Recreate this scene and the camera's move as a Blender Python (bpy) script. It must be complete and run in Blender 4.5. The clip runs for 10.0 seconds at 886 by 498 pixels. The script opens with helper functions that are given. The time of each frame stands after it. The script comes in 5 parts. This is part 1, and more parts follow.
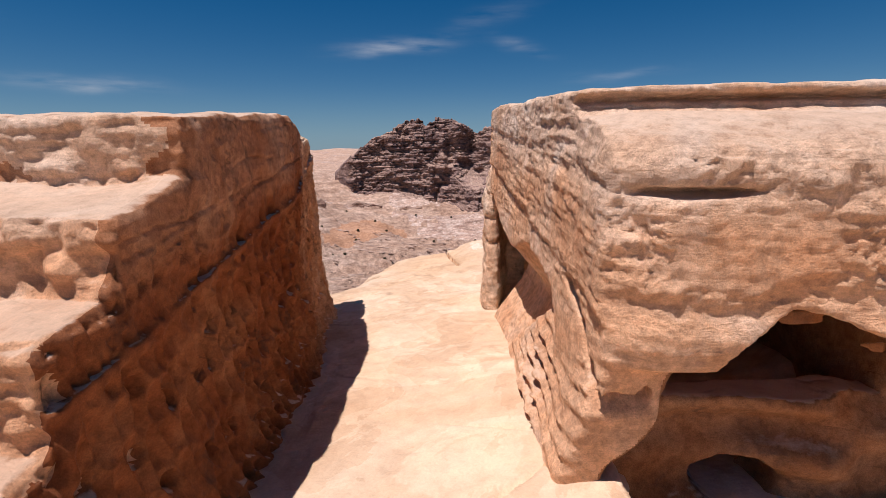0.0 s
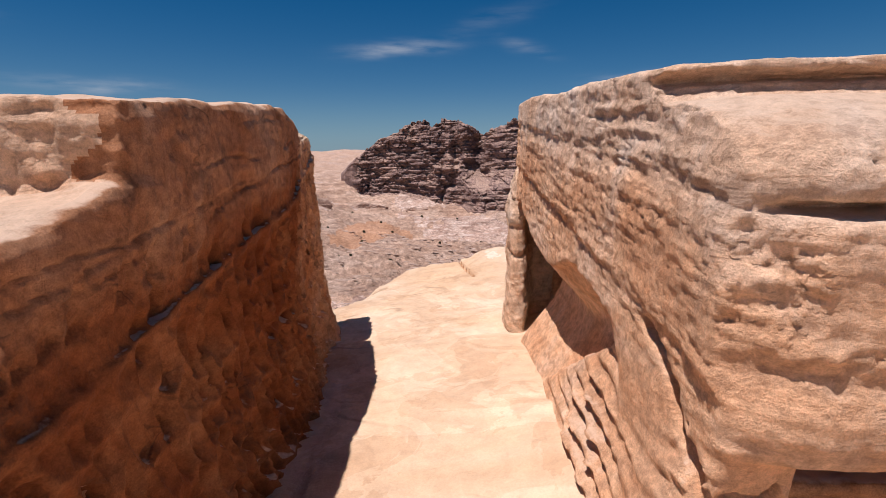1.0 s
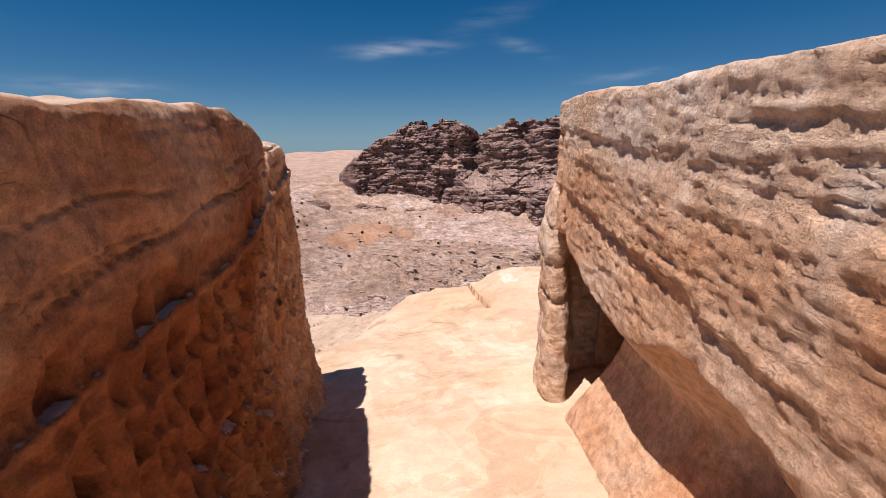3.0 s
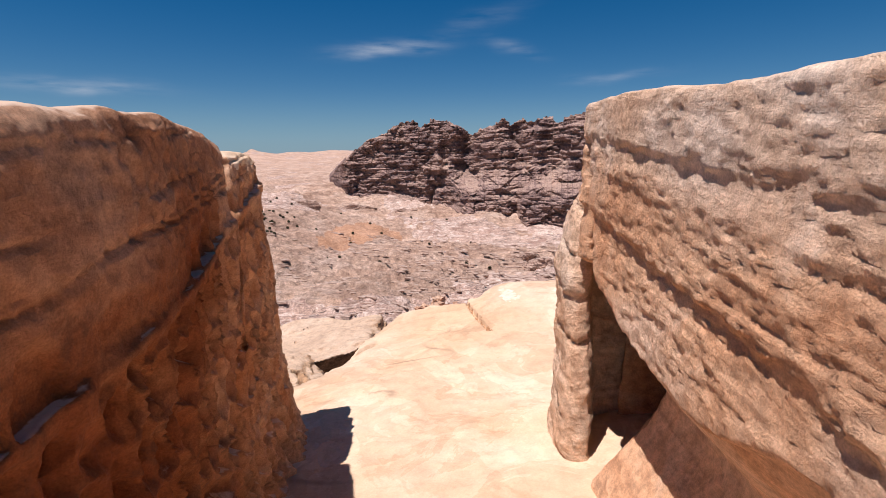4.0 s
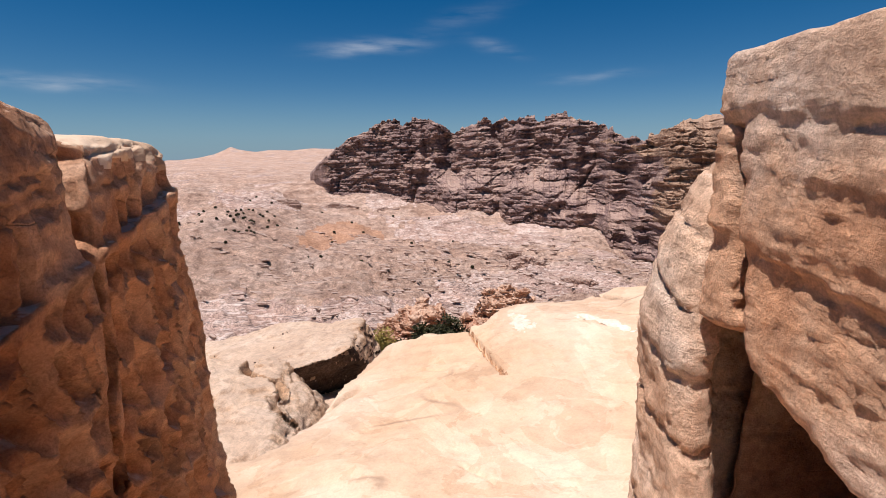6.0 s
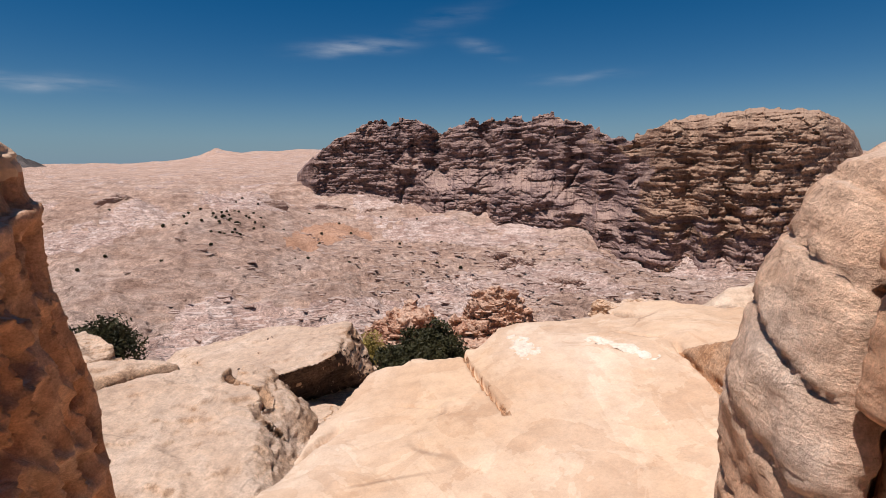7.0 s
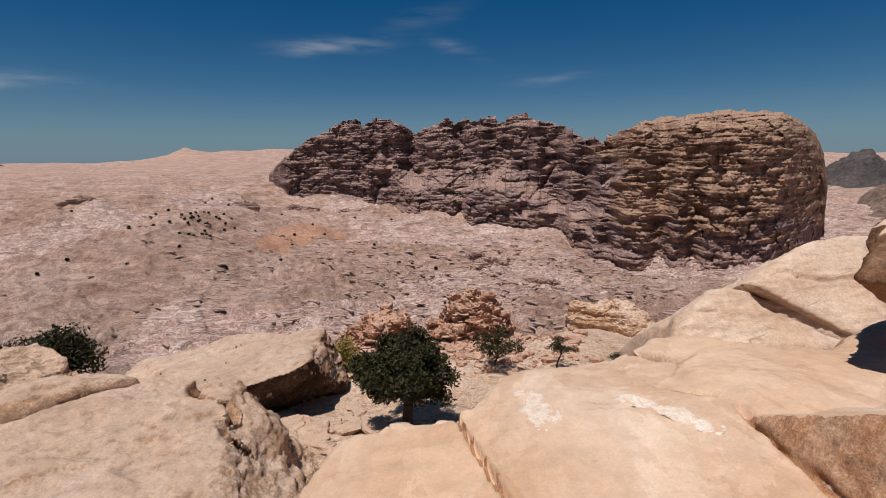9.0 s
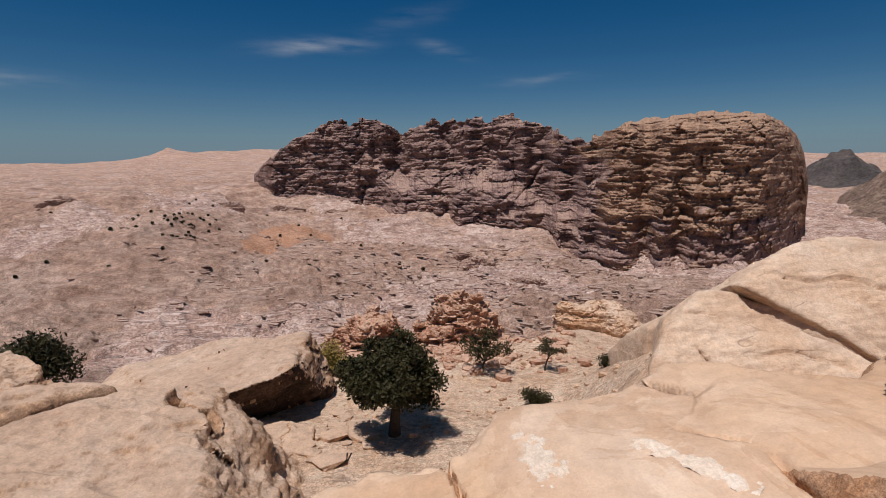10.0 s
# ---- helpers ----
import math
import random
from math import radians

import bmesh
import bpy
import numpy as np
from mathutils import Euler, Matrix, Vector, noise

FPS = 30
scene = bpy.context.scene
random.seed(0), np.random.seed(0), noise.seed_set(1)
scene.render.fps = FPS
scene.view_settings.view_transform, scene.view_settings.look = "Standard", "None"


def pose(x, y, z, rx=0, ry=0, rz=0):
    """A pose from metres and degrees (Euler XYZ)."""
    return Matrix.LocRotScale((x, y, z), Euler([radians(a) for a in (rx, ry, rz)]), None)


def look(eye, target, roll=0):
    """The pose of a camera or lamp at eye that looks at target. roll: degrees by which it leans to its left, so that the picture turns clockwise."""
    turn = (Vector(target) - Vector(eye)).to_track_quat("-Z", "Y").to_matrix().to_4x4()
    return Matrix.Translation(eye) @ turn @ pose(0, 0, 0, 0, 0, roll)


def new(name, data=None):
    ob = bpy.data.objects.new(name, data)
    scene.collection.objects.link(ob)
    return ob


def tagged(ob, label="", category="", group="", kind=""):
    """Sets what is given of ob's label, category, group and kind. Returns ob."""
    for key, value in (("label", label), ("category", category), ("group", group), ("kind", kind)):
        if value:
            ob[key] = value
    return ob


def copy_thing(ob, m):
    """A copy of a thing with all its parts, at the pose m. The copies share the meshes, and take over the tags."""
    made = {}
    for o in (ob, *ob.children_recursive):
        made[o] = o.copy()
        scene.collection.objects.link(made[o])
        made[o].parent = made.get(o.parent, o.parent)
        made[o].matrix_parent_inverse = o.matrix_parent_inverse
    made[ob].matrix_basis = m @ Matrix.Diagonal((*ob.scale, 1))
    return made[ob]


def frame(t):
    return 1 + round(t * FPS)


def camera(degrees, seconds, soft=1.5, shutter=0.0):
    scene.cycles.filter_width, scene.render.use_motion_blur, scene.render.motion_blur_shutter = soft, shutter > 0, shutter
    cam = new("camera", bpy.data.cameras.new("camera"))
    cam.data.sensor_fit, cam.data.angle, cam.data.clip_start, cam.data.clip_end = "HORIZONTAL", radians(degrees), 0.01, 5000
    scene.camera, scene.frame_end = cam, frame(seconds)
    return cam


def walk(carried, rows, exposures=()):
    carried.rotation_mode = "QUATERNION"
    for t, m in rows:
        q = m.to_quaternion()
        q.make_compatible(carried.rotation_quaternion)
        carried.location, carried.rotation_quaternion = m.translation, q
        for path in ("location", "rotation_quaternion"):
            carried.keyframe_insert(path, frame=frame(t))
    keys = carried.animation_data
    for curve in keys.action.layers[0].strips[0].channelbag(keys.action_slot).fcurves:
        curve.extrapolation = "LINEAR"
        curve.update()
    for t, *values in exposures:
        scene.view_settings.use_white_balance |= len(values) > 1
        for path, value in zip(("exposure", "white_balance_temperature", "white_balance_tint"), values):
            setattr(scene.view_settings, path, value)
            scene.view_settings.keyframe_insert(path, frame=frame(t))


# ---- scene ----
cam = camera(80.9, 10.0, soft=0.6)
PATH = [
    (0, (0.054, 0.809, 1.649), (0.053, 2.78, 1.313), -0.4),
    (0.5, (0.007, 1.186, 1.666), (-0.003, 3.158, 1.333), -0.4),
    (1, (-0.073, 1.565, 1.648), (-0.096, 3.537, 1.317), -0.3),
    (1.5, (-0.146, 1.89, 1.671), (-0.177, 3.863, 1.341), -0.4),
    (2, (-0.205, 2.201, 1.708), (-0.24, 4.173, 1.38), -0.4),
    (3.5, (-0.224, 3.197, 1.819), (-0.224, 5.169, 1.487), -0.6),
    (4, (-0.277, 3.525, 1.858), (-0.259, 5.498, 1.528), -0.5),
    (4.5, (-0.336, 3.834, 1.835), (-0.3, 5.806, 1.505), -0.3),
    (5, (-0.398, 4.203, 1.825), (-0.349, 6.174, 1.49), -0.3),
    (5.5, (-0.435, 4.521, 1.84), (-0.369, 6.492, 1.504), -0.3),
    (7, (-0.418, 5.653, 1.844), (-0.286, 7.621, 1.51), -0.5),
    (7.5, (-0.401, 5.974, 1.854), (-0.245, 7.94, 1.519), -0.4),
    (8, (-0.403, 6.309, 1.847), (-0.222, 8.272, 1.512), -0.4),
    (8.5, (-0.422, 6.622, 1.853), (-0.218, 8.583, 1.518), -0.3),
    (9, (-0.429, 6.911, 1.879), (-0.201, 8.87, 1.545), -0.4),
    (9.5, (-0.395, 7.192, 1.891), (-0.143, 9.147, 1.556), -0.4),
    (10, (-0.357, 7.472, 1.932), (-0.08, 9.424, 1.599), -0.4),
]
EXPOSURES = ((0.0, 0.13, 6250, 18), (2.0, 0.15, 6250, 17), (4.5, 0.34, 6150, 17), (5.5, 0.33, 6100, 16), (7.5, -0.04, 6100, 15), (8.5, -0.20, 6150, 15), (10.0, -0.32, 6200, 16))
walk(cam, [(t, look(eye, target, roll)) for t, eye, target, roll in PATH], exposures=EXPOSURES)

# ---- light ----
SUN = Vector((-0.25, -0.22, 1.0)).normalized()
world = bpy.data.worlds.new("sky")
scene.world = world
world.use_nodes = True


def sky_nodes():
    nt = world.node_tree
    nt.nodes.clear()
    add = nt.nodes.new
    sky = add("ShaderNodeTexSky")
    sky.sky_type = "NISHITA"
    sky.sun_disc = False
    sky.sun_elevation = math.asin(SUN.z)
    sky.sun_rotation = math.atan2(SUN.x, SUN.y)
    sky.altitude = 1500
    sky.air_density = 1.0
    sky.dust_density = 0.05
    sky.ozone_density = 2.0
    bg = add("ShaderNodeBackground")
    bg.inputs["Strength"].default_value = 0.05
    out = add("ShaderNodeOutputWorld")
    # thin wisps of high cloud, each a soft streak broken up by noise
    co = add("ShaderNodeTexCoord")
    warp = add("ShaderNodeTexNoise")
    warp.inputs["Scale"].default_value = 9.0
    warp.inputs["Detail"].default_value = 5.0
    streak = add("ShaderNodeMapping")
    streak.inputs["Scale"].default_value = (14, 14, 90)
    fine = add("ShaderNodeTexNoise")
    fine.inputs["Scale"].default_value = 1.0
    fine.inputs["Detail"].default_value = 6.0
    nt.links.new(co.outputs["Generated"], warp.inputs["Vector"])
    nt.links.new(co.outputs["Generated"], streak.inputs["Vector"])
    nt.links.new(streak.outputs[0], fine.inputs["Vector"])
    off = add("ShaderNodeVectorMath")
    off.operation = "MULTIPLY_ADD"
    nt.links.new(warp.outputs["Color"], off.inputs[0])
    off.inputs[1].default_value = (0.03, 0.03, 0.022)
    nt.links.new(co.outputs["Generated"], off.inputs[2])
    total = None
    # azimuth, elevation, half width, half height in degrees, strength, slant
    for az, el, w, h, s, slant in CLOUDS:
        a, e = radians(az), radians(el)
        c = Vector((math.sin(a) * math.cos(e), math.cos(a) * math.cos(e), math.sin(e)))
        c += Vector((0.015, 0.015, 0.011))
        rt = Vector((math.cos(a), -math.sin(a), 0))
        up = rt.cross(Vector((math.sin(a) * math.cos(e), math.cos(a) * math.cos(e), math.sin(e))))
        r2 = (rt * math.cos(slant) + up * math.sin(slant)) / radians(w)
        u2 = (up * math.cos(slant) - rt * math.sin(slant)) / radians(h)
        d = add("ShaderNodeVectorMath")
        d.operation = "SUBTRACT"
        nt.links.new(off.outputs[0], d.inputs[0])
        d.inputs[1].default_value = c
        sq = []
        for ax in (r2, u2):
            dot = add("ShaderNodeVectorMath")
            dot.operation = "DOT_PRODUCT"
            nt.links.new(d.outputs[0], dot.inputs[0])
            dot.inputs[1].default_value = ax
            m = add("ShaderNodeMath")
            m.operation = "MULTIPLY"
            nt.links.new(dot.outputs["Value"], m.inputs[0])
            nt.links.new(dot.outputs["Value"], m.inputs[1])
            sq.append(m)
        sm = add("ShaderNodeMath")
        sm.operation = "ADD"
        nt.links.new(sq[0].outputs[0], sm.inputs[0])
        nt.links.new(sq[1].outputs[0], sm.inputs[1])
        ex = add("ShaderNodeMath")
        ex.operation = "POWER"
        ex.inputs[0].default_value = 0.2
        nt.links.new(sm.outputs[0], ex.inputs[1])
        sc = add("ShaderNodeMath")
        sc.operation = "MULTIPLY_ADD"
        nt.links.new(ex.outputs[0], sc.inputs[0])
        sc.inputs[1].default_value = s
        if total is None:
            sc.inputs[2].default_value = 0.0
        else:
            nt.links.new(total.outputs[0], sc.inputs[2])
        total = sc
    br = add("ShaderNodeMapRange")
    br.inputs["From Min"].default_value = 0.3
    br.inputs["From Max"].default_value = 0.75
    nt.links.new(fine.outputs["Fac"], br.inputs["Value"])
    mul = add("ShaderNodeMath")
    mul.operation = "MULTIPLY"
    mul.use_clamp = True
    nt.links.new(total.outputs[0], mul.inputs[0])
    nt.links.new(br.outputs[0], mul.inputs[1])
    mix = add("ShaderNodeMix")
    mix.data_type = "RGBA"
    nt.links.new(mul.outputs[0], mix.inputs["Factor"])
    deep = add("ShaderNodeHueSaturation")
    deep.inputs["Saturation"].default_value = 1.48
    deep.inputs["Hue"].default_value = 0.496
    deep.inputs["Value"].default_value = 0.95
    nt.links.new(sky.outputs[0], deep.inputs["Color"])
    # pale blue haze low over the horizon
    up = add("ShaderNodeSeparateXYZ")
    nt.links.new(co.outputs["Generated"], up.inputs[0])
    low = add("ShaderNodeMapRange")
    low.interpolation_type = "SMOOTHSTEP"
    low.inputs["From Min"].default_value, low.inputs["From Max"].default_value = 0.14, -0.05
    low.inputs["To Max"].default_value = 0.9
    nt.links.new(up.outputs["Z"], low.inputs["Value"])
    haze = add("ShaderNodeMix")
    haze.data_type = "RGBA"
    nt.links.new(low.outputs[0], haze.inputs["Factor"])
    nt.links.new(deep.outputs[0], haze.inputs["A"])
    haze.inputs["B"].default_value = (2.3, 4.7, 6.6, 1)
    nt.links.new(haze.outputs["Result"], mix.inputs["A"])
    mix.inputs["B"].default_value = (9.0, 9.6, 10.0, 1)
    nt.links.new(mix.outputs["Result"], bg.inputs["Color"])
    nt.links.new(bg.outputs[0], out.inputs["Surface"])


CLOUDS = (
    (-5.0, 11.6, 6.0, 0.9, 0.55, 0.08),
    (4.5, 14.2, 5.5, 1.0, 0.14, 0.25),
    (-33.5, 7.0, 6.5, 0.7, 0.5, 0.0),
    (-43.0, 11.6, 3.0, 0.5, 0.5, 0.0),
    (18.0, 8.3, 5.0, 0.6, 0.25, 0.05),
    (8.0, 11.5, 3.0, 0.7, 0.25, -0.3),
)
sky_nodes()
sun_data = bpy.data.lights.new("sun", "SUN")
sun_data.energy = 5.0
sun_data.angle = radians(0.53)
sun_data.color = (1.0, 0.93, 0.85)
sun = new("sun", sun_data)
sun.matrix_world = look(SUN * 60, (0, 0, 0))


# ---- materials ----
def sandstone(name, tones, dark=(0.10, 0.075, 0.06), varnish=0.25, dip=0.0, band=6.0, grain=60.0, bump=0.5, size=1.0, rough=0.92, bands=0.35, sunlit_dust=None, dusty=0.6, cracks=0.4, spots=0.0, dashes=0.0, flakes=0.0, speck=0.7, mottle=0.65, wander=0.35, turns=None):
    """Layered sandstone. tones: three base colours; dip: rise of the beds with y; band: beds per metre; size: scale of
    the blotches;
    sunlit_dust: colour of the bleached, sandy upper sides, paler for the sun on them; cracks: strength of the fine dark
    cracks; spots: strength of scattered dark specks."""
    m = bpy.data.materials.new(name)
    m.use_nodes = True
    nt = m.node_tree
    bsdf = nt.nodes["Principled BSDF"]
    add, link = nt.nodes.new, nt.links.new
    geo = add("ShaderNodeNewGeometry")
    pos = geo.outputs["Position"]

    def noise_tex(scale, detail=6.0, rough_=0.6, vec=None, dist=0.0):
        n = add("ShaderNodeTexNoise")
        n.inputs["Scale"].default_value = scale
        n.inputs["Detail"].default_value = detail
        n.inputs["Roughness"].default_value = rough_
        n.inputs["Distortion"].default_value = dist
        link(vec or pos, n.inputs["Vector"])
        return n.outputs["Fac"]

    def ramp(v, stops):
        r = add("ShaderNodeValToRGB")
        while len(r.color_ramp.elements) < len(stops):
            r.color_ramp.elements.new(0.5)
        for el, (p, c) in zip(r.color_ramp.elements, stops):
            el.position = p
            el.color = (*c, 1) if len(c) == 3 else c
        link(v, r.inputs["Fac"])
        return r.outputs["Color"]

    def grey(v, a, b):
        r = add("ShaderNodeMapRange")
        r.interpolation_type = "SMOOTHSTEP"
        r.inputs["From Min"].default_value, r.inputs["From Max"].default_value = a, b
        link(v, r.inputs["Value"])
        return r.outputs[0]

    def mix(a, b, f, mode="MIX"):
        x = add("ShaderNodeMix")
        x.data_type = "RGBA"
        x.blend_type = mode
        for key, v in (("A", a), ("B", b), ("Factor", f)):
            if hasattr(v, "type"):
                link(v, x.inputs[key])
            else:
                x.inputs[key].default_value = (*v, 1) if isinstance(v, tuple) else v
        return x.outputs["Result"]

    def calc(op, a, b, c=0.0):
        x = add("ShaderNodeMath")
        x.operation = op
        for k, v in enumerate((a, b, c)):
            if hasattr(v, "type"):
                link(v, x.inputs[k])
            else:
                x.inputs[k].default_value = v
        return x.outputs[0]

    big = noise_tex(0.9 / size, 5, 0.6, dist=0.8)
    col = ramp(big, [(0.34, tones[0]), (0.5, tones[1]), (0.66, tones[2])])
    sep = add("ShaderNodeSeparateXYZ")
    link(pos, sep.inputs[0])
    if turns:
        # the stone changes to other tones along y, and less so above a bedding plane
        other, y0, y1, slope, above, much = turns
        stray = calc("MULTIPLY_ADD", noise_tex(1.4, 5, 0.6), 1.6, -0.8)
        along = grey(calc("ADD", sep.outputs["Y"], stray), y0, y1)
        over = calc("MULTIPLY", grey(calc("MULTIPLY_ADD", stray, 0.3, calc("MULTIPLY_ADD", sep.outputs["Y"], -slope, sep.outputs["Z"])), above, above + 0.35), much)
        col = mix(col, ramp(big, [(0.34, other[0]), (0.5, other[1]), (0.66, other[2])]), calc("MAXIMUM", along, over))
    # beds
    warp = noise_tex(1.3 / size, 4, 0.6)
    bedz = calc("MULTIPLY_ADD", sep.outputs["Y"], -dip, sep.outputs["Z"])
    bedz = calc("MULTIPLY_ADD", warp, wander * size, bedz)
    comb = add("ShaderNodeCombineXYZ")
    link(calc("MULTIPLY", bedz, band), comb.inputs["Z"])
    link(calc("MULTIPLY", sep.outputs["X"], 0.06 * band), comb.inputs["X"])
    link(calc("MULTIPLY", sep.outputs["Y"], 0.06 * band), comb.inputs["Y"])
    bed = noise_tex(1.0, 6, 0.68, comb.outputs[0])
    col = mix(col, ramp(bed, [(0.32, (0.50, 0.42, 0.38)), (0.5, (1, 1, 1)), (0.70, (1.18, 1.14, 1.08))]), bands, "MULTIPLY")
    # grain
    fine = noise_tex(grain, 6, 0.75)
    mid = noise_tex(9.0 / size, 7, 0.7)
    col = mix(col, ramp(mid, [(0.36, (0.55, 0.50, 0.47)), (0.60, (1.16, 1.15, 1.13))]), mottle, "MULTIPLY")
    col = mix(col, ramp(fine, [(0.36, (0.45, 0.42, 0.40)), (0.60, (1.25, 1.24, 1.22))]), speck, "MULTIPLY")
    if flakes:
        peel = grey(noise_tex(0.8 / size, 6, 0.62, dist=1.0), 0.49, 0.505)
        peel = calc("ADD", peel, grey(noise_tex(2.1 / size, 5, 0.6, dist=1.0), 0.53, 0.54))
        col = mix(col, mix(col, (0.80, 0.72, 0.66), 1.0, "MULTIPLY"), calc("MULTIPLY", peel, 0.5 * flakes))
    # dark varnish in patches
    pat = noise_tex(2.2 / size, 8, 0.70, dist=0.4)
    col = mix(col, dark, calc("MULTIPLY", grey(pat, 0.52, 0.70), varnish))
    # bleached, sandy upper sides, kept paler for the sunlight on them too
    if sunlit_dust:
        up = add("ShaderNodeSeparateXYZ")
        link(geo.outputs["Normal"], up.inputs[0])
        lay = grey(calc("MULTIPLY_ADD", mid, 0.5, up.outputs["Z"]), 0.98, 1.22)
        col = mix(col, mix(sunlit_dust, mix(sunlit_dust, (0.75, 0.72, 0.70), 0.5, "MULTIPLY"), grey(pat, 0.45, 0.65)), calc("MULTIPLY", lay, dusty))
    # fine wandering cracks, broken along their length
    flat = add("ShaderNodeMapping")
    flat.inputs["Scale"].default_value = (0.6, 0.9, 2.2)
    flat.inputs["Rotation"].default_value = (0.1, 0.25, 0.5)
    link(pos, flat.inputs["Vector"])
    line = calc("ABSOLUTE", calc("SUBTRACT", noise_tex(0.8 / size, 3, 0.45, flat.outputs[0], 0.2), 0.5), 0.0)
    gap = grey(noise_tex(1.3 / size, 3, 0.5), 0.50, 0.62)
    crack = calc("MULTIPLY", calc("SUBTRACT", 1.0, grey(line, 0.0, 0.008)), gap)
    col = mix(col, tuple(c * 0.55 for c in dark), calc("MULTIPLY", crack, cracks))
    if spots:
        vor = add("ShaderNodeTexVoronoi")
        vor.inputs["Scale"].default_value = 4.0 / size
        link(pos, vor.inputs["Vector"])
        dot = calc("MULTIPLY", calc("SUBTRACT", 1.0, grey(vor.outputs["Distance"], 0.07, 0.17)), grey(pat, 0.40, 0.55))
        col = mix(col, dark, calc("MULTIPLY", dot, spots))
    # dark dashes and pale streaks colour in small ledges' shadows and lit edges
    if dashes:
        sq = add("ShaderNodeMapping")
        sq.inputs["Scale"].default_value = (0.42, 1.0, 2.4)
        sq.inputs["Rotation"].default_value = (0, 0, 0.35)
        link(pos, sq.inputs["Vector"])
        dash = grey(noise_tex(7.0 / size, 6, 0.62, sq.outputs[0], 0.9), 0.54, 0.62)
        dash = calc("MULTIPLY", dash, grey(noise_tex(0.7 / size, 3, 0.5), 0.40, 0.56))
        col = mix(col, dark, calc("MULTIPLY", dash, dashes))
        lit = grey(noise_tex(4.6 / size, 6, 0.62, sq.outputs[0], 0.9), 0.53, 0.63)
        col = mix(col, tuple(min(0.8, 1.3 * c) for c in tones[2]), calc("MULTIPLY", lit, 0.5 * dashes))
    link(col, bsdf.inputs["Base Color"])
    bsdf.inputs["Roughness"].default_value = rough
    bsdf.inputs["Specular IOR Level"].default_value = 0.2
    # relief
    h = calc("MULTIPLY_ADD", bed, 0.5, calc("MULTIPLY", mid, 0.8))
    h = calc("MULTIPLY_ADD", fine, 0.5 * speck, h)
    h = calc("MULTIPLY_ADD", crack, -0.35 * cracks, h)
    b = add("ShaderNodeBump")
    b.inputs["Strength"].default_value = bump
    b.inputs["Distance"].default_value = 0.06 * size
    link(h, b.inputs["Height"])
    link(b.outputs[0], bsdf.inputs["Normal"])
    return m


def plain(name, a, b, scale, rough=0.8, translucent=0.0):
    m = bpy.data.materials.new(name)
    m.use_nodes = True
    nt = m.node_tree
    bsdf = nt.nodes["Principled BSDF"]
    geo = nt.nodes.new("ShaderNodeNewGeometry")
    n = nt.nodes.new("ShaderNodeTexNoise")
    n.inputs["Scale"].default_value = scale
    n.inputs["Detail"].default_value = 5
    nt.links.new(geo.outputs["Position"], n.inputs["Vector"])
    r = nt.nodes.new("ShaderNodeValToRGB")
    r.color_ramp.elements[0].color, r.color_ramp.elements[1].color = (*a, 1), (*b, 1)
    r.color_ramp.elements[0].position, r.color_ramp.elements[1].position = 0.3, 0.7
    nt.links.new(n.outputs["Fac"], r.inputs["Fac"])
    nt.links.new(r.outputs["Color"], bsdf.inputs["Base Color"])
    bsdf.inputs["Roughness"].default_value = rough
    bsdf.inputs["Specular IOR Level"].default_value = 0.3
    bump = nt.nodes.new("ShaderNodeBump")
    bump.inputs["Strength"].default_value = 0.4
    nt.links.new(n.outputs["Fac"], bump.inputs["Height"])
    nt.links.new(bump.outputs[0], bsdf.inputs["Normal"])
    return m


DIP = 0.13
CREAM = (0.68, 0.51, 0.385)
# tones turn lighter to the far end, partly for the light bounced there
wall_mat = sandstone("orange_sandstone", ((0.215, 0.062, 0.020), (0.275, 0.094, 0.034), (0.34, 0.145, 0.065)), dark=(0.06, 0.040, 0.033), varnish=0.6, dip=DIP, band=5, size=0.6, bump=0.7, sunlit_dust=CREAM, dusty=0.8, cracks=0.4, grain=130, speck=0.45, turns=(((0.50, 0.23, 0.11), (0.58, 0.325, 0.19), (0.65, 0.445, 0.31)), 5.5, 6.6, 0.185, 0.40, 0.60))
pale_mat = sandstone("tan_sandstone", ((0.71, 0.375, 0.205), (0.77, 0.465, 0.285), (0.81, 0.56, 0.40)), dark=(0.38, 0.235, 0.16), varnish=0.3, dip=DIP, band=9, size=0.6, bump=1.0, sunlit_dust=CREAM, dusty=0.6, bands=0.40, wander=0.12, cracks=0.12, grain=110, speck=0.32, turns=(((0.69, 0.49, 0.345), (0.75, 0.57, 0.435), (0.81, 0.685, 0.58)), 90, 91, DIP, 0.85, 0.65))
pillar_mat = sandstone("pinkish_tan_sandstone", ((0.70, 0.43, 0.27), (0.77, 0.53, 0.365), (0.82, 0.63, 0.48)), dark=(0.40, 0.26, 0.185), varnish=0.3, dip=DIP, band=9, size=0.6, bump=1.0, sunlit_dust=CREAM, dusty=0.6, bands=0.40, wander=0.12, cracks=0.12, grain=110, speck=0.32)
shaded_umber_mat = sandstone("shaded_umber_stone", ((0.17, 0.085, 0.042), (0.25, 0.135, 0.072), (0.36, 0.22, 0.135)), dark=(0.07, 0.048, 0.036), varnish=0.5, band=9, size=0.4, grain=70, bump=1.0, cracks=0.4)
brown_mat = sandstone("brown_broken_stone", ((0.42, 0.21, 0.10), (0.50, 0.285, 0.155), (0.58, 0.38, 0.24)), dark=(0.15, 0.10, 0.075), varnish=0.45, band=12, size=0.3, grain=80, bump=0.9, cracks=0.3, dashes=0.4)
